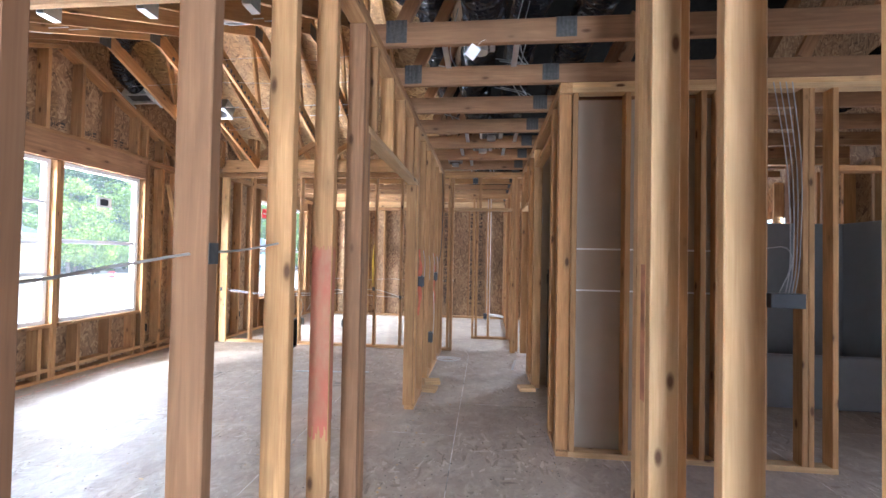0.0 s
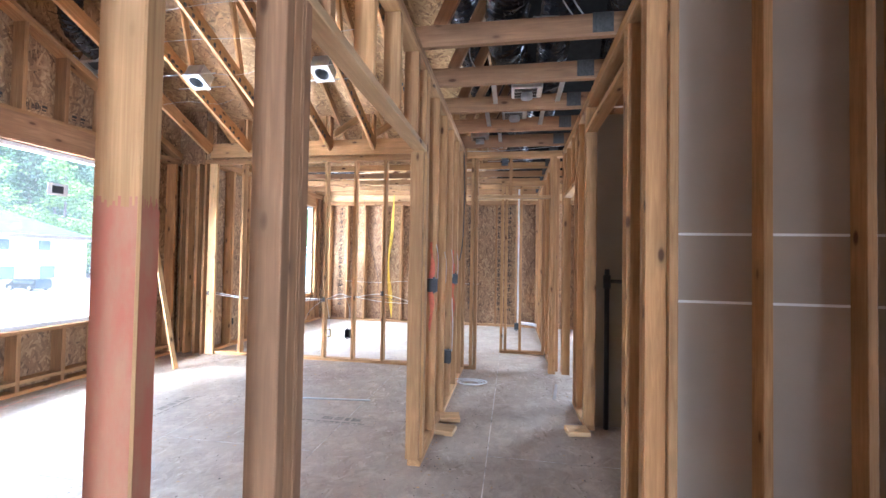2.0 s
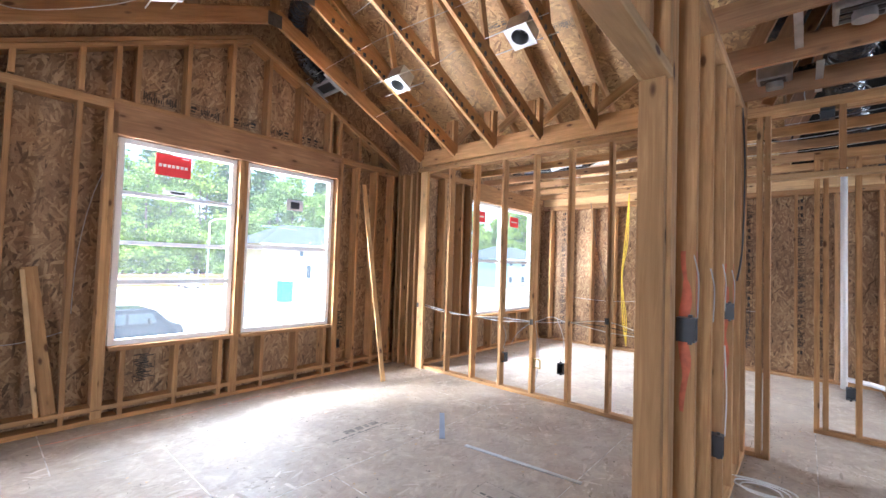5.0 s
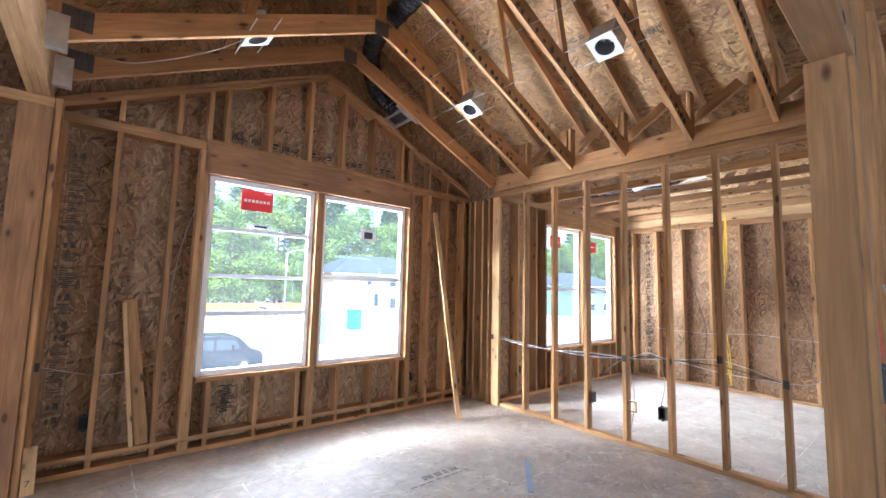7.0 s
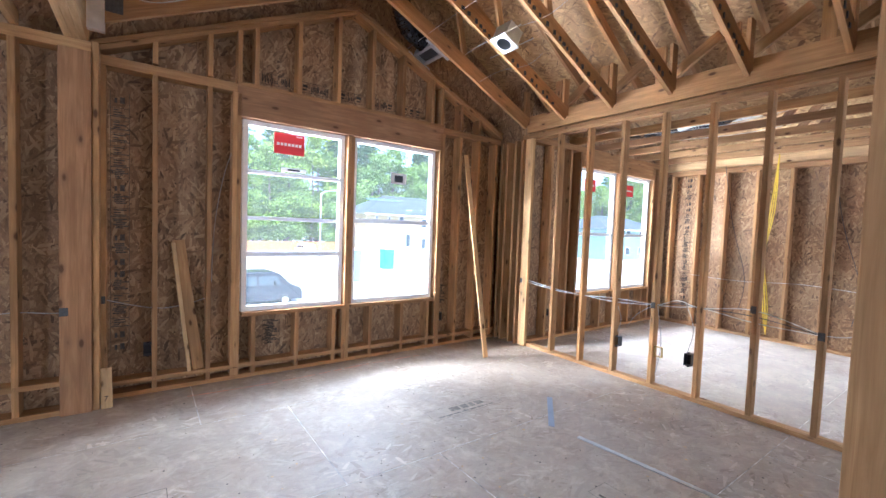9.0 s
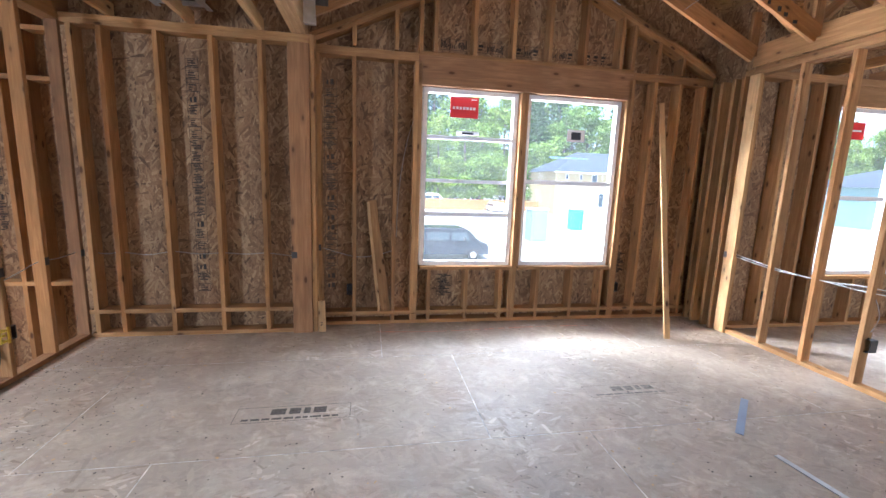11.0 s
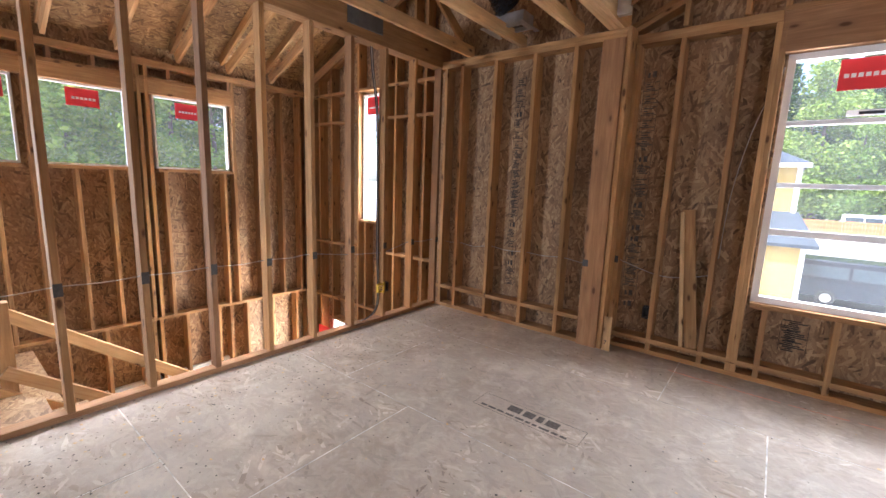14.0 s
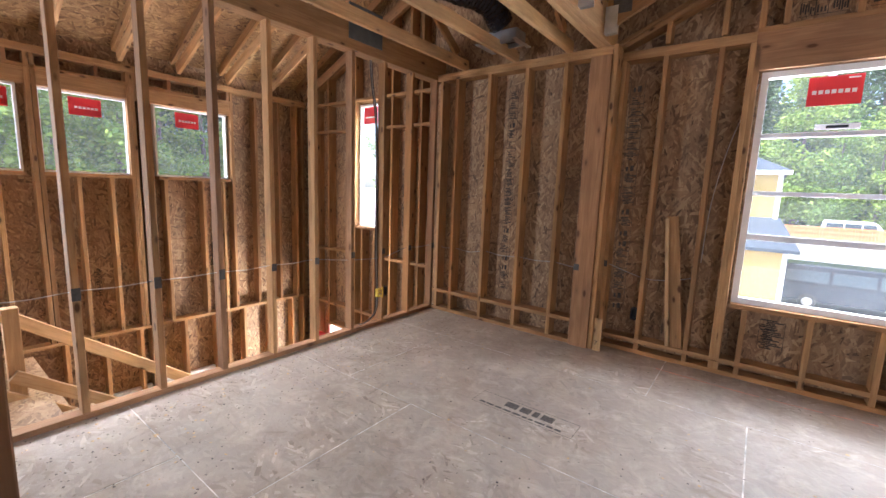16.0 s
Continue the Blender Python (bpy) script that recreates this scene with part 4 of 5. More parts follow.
sprayed("paint_mark", ("x", -0.5988), 1.5835, 1.6165, 0.74, 1.44, 2)
sprayed("paint_mark", ("y", 1.5804), -0.686, -0.604, 0.70, 1.44, 5)
for y, lo, hi in ((4.1905, 0.80, 1.49), (5.4005, 0.70, 1.46)):
    bm = bmesh.new()
    n = 34
    prev = None
    for i in range(n + 1):
        z = lo + (hi - lo) * i / n
        f = (z - lo) / (hi - lo)
        w = 0.022 * (0.6 + 0.4 * abs(math.sin(i * 0.31 + y))) * (0.35 + 0.65 * min(1, 3 * f)) * (1 if f < 0.8 else 0.45)
        c = -0.642 + 0.008 * math.sin(i * 0.4 + y)
        row = [bm.verts.new((c - w, y, z)), bm.verts.new((min(c + w, -0.602), y, z))]
        if prev:
            bm.faces.new((prev[0], prev[1], row[1], row[0]))
        prev = row
    part("paint_mark", bm, PAINT_ORANGE, hall_w, "bright orange sprayed line on a hall stud")
    mark("paint_mark", (-0.5995, y + 0.003, hi - 0.40), (-0.5988, y + 0.016, hi), "bright orange sprayed line on a hall stud")
box("paint_mark", (0.5594, 1.332, 0.95), (0.560, 1.368, 1.40), plain("dark_red_paint", (0.38, 0.165, 0.08), 0.75, vary=0.5), near_e, "dark red paint on the doorway stud")
bm = bmesh.new()
prev = None
for i in range(60):
    y = 2.5 + 2.3 * i / 59
    x = -4.37 + 0.03 * math.sin(i * 0.1)
    w = 0.012 * (0.4 + 0.6 * rng.random())
    row = [bm.verts.new((x - w, y, 0.0012)), bm.verts.new((x + w, y, 0.0012))]
    if prev and rng.random() > 0.12:
        bm.faces.new((prev[0], prev[1], row[1], row[0]))
    prev = row
part("chalk_line", bm, plain("red_chalk", (0.62, 0.30, 0.22), 0.9), floor, "faint red chalk line along the window wall")

# ---- boards and scraps ----
lb = holder("leaning_board", "pale narrow board leaning on the window wall", "board")
member(lb, "board", (-3.948, 5.384, 0.002), (-4.60, 5.50, 2.39), (0.25, 1, 0.1), 0.025, 0.055, WOOD_PALE)
l2 = holder("leaning_board", "pair of weathered offcut boards leaning between window wall studs", "board")
member(l2, "board", (-4.62, 2.60, 0.14), (-4.715, 2.45, 1.27), (0, 1, 0.1), 0.02, 0.09, WOOD)
member(l2, "board", (-4.60, 2.53, 0.14), (-4.69, 2.41, 1.25), (0, 1, 0.1), 0.02, 0.03, WOOD_PALE)
tag = holder("offcut", "small pale offcut marked 7 standing against the corner post", "wood scrap")
member(tag, "board", (-4.42, 1.985, 0.0), (-4.46, 1.975, 0.30), (0, 1, 0), 0.012, 0.07, WOOD_PALE)
cu = bpy.data.curves.new("digit", "FONT")
cu.body, cu.size, cu.extrude = "7", 0.055, 0.0006
cu.materials.append(BLACKP)
dg = new("digit", cu)
dg.matrix_basis = pose(-4.413, 1.965, 0.06, 90, 0, 90)
dg.parent = tag
s1 = holder("plastic_strip", "flat blue-grey plastic strip lying on the subfloor", "strip")
member(s1, "strip", (-2.80, 5.12, 0.003), (-2.43, 4.70, 0.003), (1, 1, 0), 0.004, 0.045, plain("blue_grey_plastic", (0.22, 0.27, 0.38), 0.35, vary=0.1), bevel=0.0)
s2 = holder("metal_strip", "thin galvanised metal strip lying on the subfloor", "strip")
member(s2, "strip", (-2.22, 4.735, 0.004), (-1.34, 4.83, 0.004), (0, 1, 0), 0.005, 0.035, STEEL, bevel=0.0)
for (x, y, a, z) in ((-0.53, 4.53, 12, 0.0), (-0.535, 4.27, -6, 0.0), (0.50, 4.46, 8, 0.0)):
    ob = holder("wood_offcut", "short pale lumber offcut on the hall floor", "wood scrap", group="lumber offcuts on the floor")
    member(ob, "block", (-0.085, 0, 0.02), (0.085, 0, 0.02), (0, 1, 0), 0.038, 0.14, WOOD_PALE)
    ob.matrix_basis = pose(x, y, z, 0, 0, a)
ring = holder("cable_coil", "loose coil of pale cable on the hall floor", "cable")
rail("coil", [(-0.45 + (0.10 + 0.004 * i) * math.cos(i * 0.7), 5.57 + 0.09 * math.sin(i * 0.7), 0.008 + 0.0012 * i) for i in range(24)], 0.005, CABLE, ring)
mt = holder("metal_strip", "short metal strip on the hall floor by the doorway", "strip")
member(mt, "strip", (0.40, 5.25, 0.004), (0.47, 5.75, 0.004), (1, 0, 0), 0.006, 0.03, STEEL, bevel=0.0)

# ---- printed marks on boards ----
INK_PALE = plain("worn_ink", (0.10, 0.085, 0.07), 0.8, vary=0.6, scale=50)
INK = plain("faded_ink", (0.035, 0.028, 0.024), 0.8, vary=0.4, scale=60)


def print_strip(name, parent, origin, u, v, n, seed, h=0.12, step=0.10, ink=None):
    """Rows of small unreadable printed bars on a sheathing panel; u runs along the strip, v across it."""
    r = random.Random(seed)
    bm = bmesh.new()
    u, v, o = Vector(u), Vector(v), Vector(origin)

    def quad(a, b, c, d):
        bm.faces.new([bm.verts.new(o + u * p + v * q) for p, q in ((a, c), (b, c), (b, d), (a, d))])

    for i in range(n):
        a = i * step
        kind = r.random()
        if kind < 0.3:
            quad(a, a + 0.007, 0, h)
            quad(a + 0.07, a + 0.074, 0, h)
            for k in range(3):
                quad(a + 0.012 + 0.02 * k, a + 0.022 + 0.02 * k, h * 0.15, h * r.uniform(0.4, 0.9))
        elif kind < 0.75:
            for k in range(6):
                quad(a + 0.008 + 0.014 * k, a + 0.0175 + 0.014 * k, h * r.uniform(0, 0.3), h * r.uniform(0.5, 1))
        else:
            quad(a + 0.01, a + 0.05, h * 0.2, h * 0.35)
            quad(a + 0.01, a + 0.06, h * 0.5, h * 0.75)
    for w in (0, h):
        quad(0, n * step, w - 0.002, w + 0.001)
    return part(name, bm, ink or INK, parent, "faded black mill print")


print_strip("mill_print", alcove, (-4.5685, 0.85, 0.38), (0, 0, 1), (0, 1, 0), 21, 1, 0.10)
print_strip("mill_print", west, (WX - D6 + 0.0015, 1.99, 0.35), (0, 0, 1), (0, 1, 0), 21, 2, ink=INK_PALE)
for y in (3.10, 3.48, 3.88, 4.26, 4.64):
    print_strip("mill_print", west, (WX - D6 + 0.0015, y, 2.77), (0, 1, 0), (0, 0, 1), 3, int(y * 50), 0.10, 0.09)
for y, z in ((3.15, 0.25), (5.2, 0.5)):
    print_strip("mill_print", west, (WX - D6 + 0.0015, y, z), (0, 0, 1), (0, 1, 0), 3, 9, 0.16, 0.08)
for x in (-3.84, -0.95, -1.6):
    print_strip("mill_print", north, (x, NY + 0.1385, 0.3), (0, 0, 1), (1, 0, 0), 22, int(-x * 10))
for x in (0.0, 0.22):
    print_strip("mill_print", north, (x - 0.35, NY + 0.1385, 0.3), (0, 0, 1), (1, 0, 0), 22, 77, 0.10)
print_strip("mill_print", south, (-1.98, SY - 0.1385, 0.05), (0, 0, 1), (1, 0, 0), 4, 31, 0.06, 0.08)
print_strip("mill_print", south, (-3.25, SY - 0.1385, 0.25), (0, 0, 1), (1, 0, 0), 4, 33, 0.06, 0.08)
for y, z in ((-2.4, 1.2), (-0.85, 1.3), (-0.85, 0.9)):
    print_strip("mill_print", stairw, (-4.7885, y, z), (0, 0, 1), (0, 1, 0), 4, 41, 0.08, 0.09)


def stencil(origin, u, v, w, h, seed, ink=None):
    """A boxed stencil lying on the floor, its writing as plain bars."""
    r = random.Random(seed)
    bm = bmesh.new()
    o, u, v = Vector(origin), Vector(u), Vector(v)

    def quad(a, b, c, d):
        bm.faces.new([bm.verts.new(o + u * p + v * q) for p, q in ((a, c), (b, c), (b, d), (a, d))])

    for a, b in ((0.16, 0.25), (0.27, 0.34), (0.36, 0.40), (0.42, 0.50)):
        quad(a, b, h * 0.44, h * 0.84)
    a = 0.0
    while a < w - 0.06:
        b = a + r.uniform(0.03, 0.075)
        quad(a, b, h * 0.12, h * 0.24)
        a = b + 0.012
    for q in (0.0, 1.0):
        quad(-0.05, w + 0.03, h * q - 0.002, h * q + 0.002)
        quad(-0.05 + q * (w + 0.08), -0.047 + q * (w + 0.08), 0.0, h)
    return part("stencil_mark", bm, ink or INK_PALE, floor, "boxed stencil with a row of thick black bars")


for x, y in ((-3.9, 5.2), (-2.7, 5.5), (-1.5, 4.9), (-2.1, 5.7)):
    print_strip("mill_print", deck, (x, y, 4.75 - 0.609 * (y - 4.0) - 0.004), (1, 0, 0), (0, 1, -0.609), 3, int(-x * 9), 0.07, 0.075, INK_PALE)
stencil((-2.90, 1.66, 0.0016), (0, 1, 0), (-1, 0, 0), 0.62, 0.17, 3)
INK_FAINT = plain("faint_ink", (0.24, 0.205, 0.17), 0.8, vary=0.6, scale=30)
stencil((-2.95, 4.05, 0.0016), (0, 1, 0), (-1, 0, 0), 0.62, 0.16, 5, INK_FAINT)
stencil((-1.75, 4.25, 0.0016), (1, 0, 0), (0, 1, 0), 0.6, 0.16, 8, INK_FAINT)

# ---- lights, ducts and fans in the roof ----


WMETAL = plain("white_metal", (0.55, 0.56, 0.58), 0.35, 0.2, vary=0.08)
CANM = plain("can_metal", (0.30, 0.30, 0.31), 0.4, 0.4, vary=0.1)


def can_light(x, y, z, tilt, label="square recessed light housing with a dark round opening"):
    ob = holder("recessed_light", label, "ceiling light", group="recessed lights between the trusses")
    bm = bmesh.new()
    seg = 24
    r, s = 0.072, 0.105
    inner = [bm.verts.new((r * math.cos(2 * math.pi * k / seg), r * math.sin(2 * math.pi * k / seg), 0)) for k in range(seg)]
    outer = []
    for k in range(seg):
        a = 2 * math.pi * k / seg
        m = max(abs(math.cos(a)), abs(math.sin(a)))
        outer.append(bm.verts.new((s * math.cos(a) / m, s * math.sin(a) / m, 0)))
    up = [bm.verts.new((v.co.x, v.co.y, 0.012)) for v in outer]
    for k in range(seg):
        j = (k + 1) % seg
        bm.faces.new((inner[k], inner[j], outer[j], outer[k]))
        bm.faces.new((outer[k], outer[j], up[j], up[k]))
    part("trim_plate", bm, WMETAL, ob)
    bm = bmesh.new()
    bmesh.ops.create_cone(bm, cap_ends=False, segments=24, radius1=r, radius2=r * 0.9, depth=0.12, matrix=Matrix.Translation((0, 0, 0.06)))
    bmesh.ops.create_circle(bm, cap_ends=True, segments=24, radius=r * 0.9, matrix=Matrix.Translation((0, 0, 0.12)))
    part("can", bm, CANM, ob)
    bm = bmesh.new()
    bmesh.ops.create_cone(bm, cap_ends=True, segments=16, radius1=0.02, radius2=0.016, depth=0.04, matrix=Matrix.Translation((0.01, 0, 0.09)))
    part("socket", bm, BLACKP, ob)
    bm = bmesh.new()
    for lo, hi in (((-0.10, -0.085, 0.013), (-0.096, 0.085, 0.17)), ((0.096, -0.085, 0.013), (0.10, 0.085, 0.17)), ((-0.096, -0.085, 0.013), (0.096, -0.081, 0.17)), ((-0.096, 0.081, 0.013), (0.096, 0.085, 0.17)), ((-0.096, -0.081, 0.166), (0.096, 0.081, 0.17))):
        put_box(bm, lo, hi)
    part("housing", bm, STEEL, ob)
    for dy in (-0.09, 0.09):
        rail("hanger_bar", [(-0.29, dy, 0.02), (0.29, dy, 0.02)], 0.005, STEEL, ob)
    ob.matrix_basis = pose(x, y, z, tilt, 0, 0)
    return ob


TILT_N = -24.6
can_light(-3.46, 5.00, 3.243, TILT_N)
can_light(-1.99, 4.99, 3.248, TILT_N)
can_light(-3.67, 3.01, 3.249, -TILT_N)
can_light(-1.99, 3.0, 3.248, -TILT_N)
for i, (x0, y0, x1) in enumerate(((-4.6, 4.6, -1.2), (-4.0, 4.95, -2.6), (-4.2, 5.3, -3.2), (-3.3, 4.3, -1.4))):
    zz = 3.70 - 0.457 * (y0 - 4) + 0.03
    cable("light_wire", [(x0, y0, zz), (x0 * 0.6 + x1 * 0.4, y0 - 0.03, zz + 0.015), (x0 * 0.25 + x1 * 0.75, y0 + 0.02, zz - 0.01), (x1, y0 - 0.04, zz + 0.01)], "pale cable strung across the roof trusses", CABLE_G, 0.0022, "cables across the trusses")
cable("light_wire", [(-4.2, 2.1, 3.0), (-4.0, 2.3, 2.93), (-3.85, 2.7, 3.1), (-3.7, 3.0, 3.3)], "pale cable looping to a recessed light", CABLE_G, 0.003)


def duct(name, points, r, label, material=DUCT, group="flexible ducts in the attic"):
    """A ribbed flexible duct along points."""
    ob = holder(name, label, "duct", group=group)
    P = [Vector(p) for p in points]
    pts = []
    for i in range(len(P) - 1):
        p0, p1, p2, p3 = P[max(i - 1, 0)], P[i], P[i + 1], P[min(i + 2, len(P) - 1)]
        n = max(4, int((p2 - p1).length / 0.022))
        for s in range(n):
            u = s / n
            pts.append(0.5 * ((2 * p1) + (p2 - p0) * u + (2 * p0 - 5 * p1 + 4 * p2 - p3) * u * u + (3 * p1 - p0 - 3 * p2 + p3) * u ** 3))
    bm, res, rings = bmesh.new(), 14, []
    rr = random.Random(len(pts))
    for i, p in enumerate(pts):
        d = (pts[min(i + 1, len(pts) - 1)] - pts[max(i - 1, 0)]).normalized()
        ref = Vector((0, 0, 1)) if abs(d.z) < 0.9 else Vector((1, 0, 0))
        u = d.cross(ref).normalized()
        w = d.cross(u)
        q = r * (1.0 if i % 2 else 0.93)
        rings.append([bm.verts.new(p + (u * math.cos(k * 2 * math.pi / res) + w * math.sin(k * 2 * math.pi / res)) * q * rr.uniform(0.95, 1.04)) for k in range(res)])
    for a, b in zip(rings, rings[1:]):
        for k in range(res):
            bm.faces.new((a[k], a[(k + 1) % res], b[(k + 1) % res], b[k]))
    bmesh.ops.recalc_face_normals(bm, faces=bm.faces[:])
    part("sleeve", bm, material, ob)
    return ob


def register_box(x, y, z, tilt, turn=0, label="galvanised steel register boot with a dark opening"):
    ob = holder("duct_boot", label, "duct", group="register boots")
    bm = bmesh.new()
    for lo, hi in (((-0.18, -0.09, 0), (0.18, -0.06, 0.11)), ((-0.18, 0.06, 0), (0.18, 0.09, 0.11)), ((-0.18, -0.06, 0), (-0.15, 0.06, 0.11)), ((0.15, -0.06, 0), (0.18, 0.06, 0.11)), ((-0.15, -0.06, 0.10), (0.15, 0.06, 0.11))):
        put_box(bm, lo, hi)
    part("boot", bm, STEEL, ob)
    box("damper", (-0.15, -0.06, 0.03), (0.15, 0.06, 0.034), BLACKP, ob)
    for s in (-1, 1):
        box("strap", (s * 0.19 - 0.02, -0.16, 0.0), (s * 0.19 + 0.02, 0.16, 0.006), STEEL, ob)
    ob.matrix_basis = pose(x, y, z, 0, 0, turn) @ pose(0, 0, 0, tilt, 0, 0)
    return ob


register_box(-4.42, 4.76, 3.365, TILT_N, 0)
duct("duct", [(-4.42, 4.72, 3.48), (-4.40, 4.45, 3.62), (-4.12, 4.22, 3.86), (-3.72, 4.15, 3.92), (-3.1, 4.12, 3.98), (-2.4, 3.8, 4.05), (-1.2, 3.7, 4.1), (-0.4, 3.7, 3.6)], 0.10, "black flexible duct slung under the ridge")
register_box(-4.20, 0.95, 2.78, 0, 90)
duct("duct", [(-4.15, 0.95, 2.95), (-3.95, 0.90, 3.1), (-3.5, 0.75, 3.12), (-2.8, 0.8, 3.1), (-1.9, 1.0, 3.1), (-0.8, 1.2, 3.2), (0.5, 1.3, 3.2)], 0.12, "black flexible duct over the alcove")
box("plate", (-3.55, 0.002, 2.72), (-3.15, 0.010, 3.02), plain("grey_panel", (0.12, 0.13, 0.14), 0.5), part_s, "grey steel splice plate on the beam")
duct("duct", [(-0.15, 1.6, 3.15), (0.0, 2.6, 3.08), (-0.05, 3.4, 3.12), (-0.08, 4.3, 3.02), (0.1, 5.4, 3.15), (0.0, 7.0, 3.2), (0.2, 9.0, 3.2)], 0.15, "black flexible duct over the hall")
duct("duct", [(0.95, 0.4, 3.1), (0.8, 2.0, 3.12), (0.7, 3.6, 3.1), (0.9, 5.4, 3.15), (0.9, 7.5, 3.1)], 0.13, "black flexible duct over the hall")
duct("duct", [(-0.45, 0.2, 3.45), (-0.4, 2.4, 3.5), (-0.45, 4.2, 3.45), (-0.4, 6.4, 3.4)], 0.14, "black flexible duct over the hall")
duct("duct", [(0.3, 0.2, 3.55), (0.45, 2.4, 3.6), (0.35, 4.2, 3.55), (0.4, 7.4, 3.5)], 0.16, "black flexible duct over the hall")
duct("silver_duct", [(0.55, 2.15, 3.02), (0.75, 2.3, 3.1), (1.1, 2.2, 3.12), (1.6, 2.1, 3.1), (2.4, 2.0, 3.0)], 0.06, "shiny silver insulated duct by the hall", STEEL)
for pts in ([(-3.9, 8.0, 2.98), (-3.0, 8.3, 3.0), (-2.0, 7.6, 3.05), (-0.9, 7.0, 3.1), (0.2, 6.8, 3.15)], [(-3.4, 7.2, 3.1), (-2.2, 7.0, 3.05), (-1.2, 7.9, 3.1), (-0.4, 8.6, 3.1)]):
    duct("duct", pts, 0.10, "black flexible duct over the far room")
duct("silver_duct", [(-3.6, 8.6, 2.97), (-3.1, 8.1, 2.98), (-2.4, 8.2, 3.0), (-1.4, 7.4, 3.0)], 0.06, "silver duct over the far room", STEEL)
duct("duct", [(1.6, 0.5, 3.1), (2.2, 1.4, 3.1), (3.0, 2.6, 3.15), (3.6, 4.5, 3.1)], 0.15, "black flexible duct over the east rooms")


def fan_unit(x, y, z, w, d, colour, label):
    ob = holder("exhaust_fan", label, "fan", group="fans and boxes over the hall")
    box("housing", (x - w / 2, y - d / 2, z), (x + w / 2, y + d / 2, z + 0.13), colour, ob, bevel=0.008)
    for k in range(3):
        box("slot", (x - w * 0.4, y - d * 0.38 + k * d * 0.28, z - 0.008), (x + w * 0.32, y - d * 0.22 + k * d * 0.28, z), DARKSTEEL, ob)
    bm = bmesh.new()
    bmesh.ops.create_cone(bm, cap_ends=True, segments=20, radius1=0.05, radius2=0.05, depth=0.06, matrix=Matrix.Translation((x, y, z - 0.02)))
    part("collar", bm, STEEL, ob)
    for s in (-1, 1):
        box("strap", (x + s * (w / 2 + 0.14) - 0.02, y - 0.30, z - 0.03), (x + s * (w / 2 + 0.14) + 0.02, y + 0.30, z - 0.026), STEEL, ob)
    return ob


fan_unit(0.08, 4.62, 2.80, 0.26, 0.24, WHITE, "white exhaust fan housing between the hall joists")
fan_unit(-0.02, 5.15, 2.79, 0.24, 0.22, STEEL, "grey metal fan box between the hall joists")
fan_unit(-0.42, 5.92, 2.79, 0.20, 0.20, STEEL, "grey metal register box at the hall end")
fan_unit(-0.02, 2.72, 2.86, 0.20, 0.2, STEEL, "metal duct collar over the hall")
card = holder("paper_tag", "white paper tag hanging from the hall joist", "paper tag")
box("tag", (-0.05, -0.0006, -0.06), (0.05, 0.0006, 0.06), WHITE, card)
rail("string", [(0, 0, 0.055), (0.01, 0.0, 0.12), (0.03, 0.03, 0.17)], 0.0012, WHITE, card)
card.matrix_basis = pose(-0.06, 2.36, 2.64, 12, 35, 15) @ Matrix.Diagonal((0.65, 0.65, 0.65, 1))
for i, (x, y) in enumerate(((0.22, 1.9), (0.28, 2.9), (0.33, 2.95), (0.30, 3.5), (0.36, 3.5), (-0.32, 4.2), (0.12, 5.3), (-0.2, 3.0), (0.05, 6.5), (-0.2, 6.9))):
    cable("attic_wire", [(x, y, 3.3), (x - 0.06, y + 0.05, 3.0), (x + 0.02, y + 0.08, 2.84), (x + 0.10, y + 0.18, 2.80), (x + 0.05, y + 0.3, 2.95), (x - 0.2, y + 0.5, 3.1)], "pale cable looping between hall joists", CABLE_G, 0.0042, "cables looping between the joists")
for y in (6.6, 7.2, 7.8, 8.4):
    cable("attic_wire", [(-3.6, y, 2.86), (-2.6, y + 0.12, 2.84), (-1.6, y - 0.1, 2.86), (-0.4, y + 0.1, 2.85), (0.6, y, 2.87)], "cable lying on the chords of the far room", CABLE_G, 0.004, "cables looping between the joists")

# steel gauge plates on truss joints
def gauge_plate(parent, x, y, z, w, h, axis):
    """A ribbed steel plate in one folded sheet."""
    bm = bmesh.new()
    n = max(4, int(w / 0.011))
    cols = []
    for k in range(n + 1):
        s = -w / 2 + w * k / n
        d = 0.0015 + (0.003 if (k // 1) % 2 else 0.0)
        p = (x + s, y - d) if axis == "y" else (x + d, y + s)
        cols.append([bm.verts.new((*p, z - h / 2)), bm.verts.new((*p, z + h / 2))])
    for a, b in zip(cols, cols[1:]):
        bm.faces.new((a[0], b[0], b[1], a[1]))
    q = [(x - w / 2, y), (x + w / 2, y)] if axis == "y" else [(x, y - w / 2), (x, y + w / 2)]
    back = [[bm.verts.new((*c, z - h / 2)), bm.verts.new((*c, z + h / 2))] for c in q]
    bm.faces.new((back[0][1], back[1][1], back[1][0], back[0][0]))
    bm.faces.new((back[0][0], cols[0][0], cols[0][1], back[0][1]))
    bm.faces.new((cols[-1][0], back[1][0], back[1][1], cols[-1][1]))
    bmesh.ops.recalc_face_normals(bm, faces=bm.faces[:])
    return part("gauge_plate", bm, DARKSTEEL, parent)


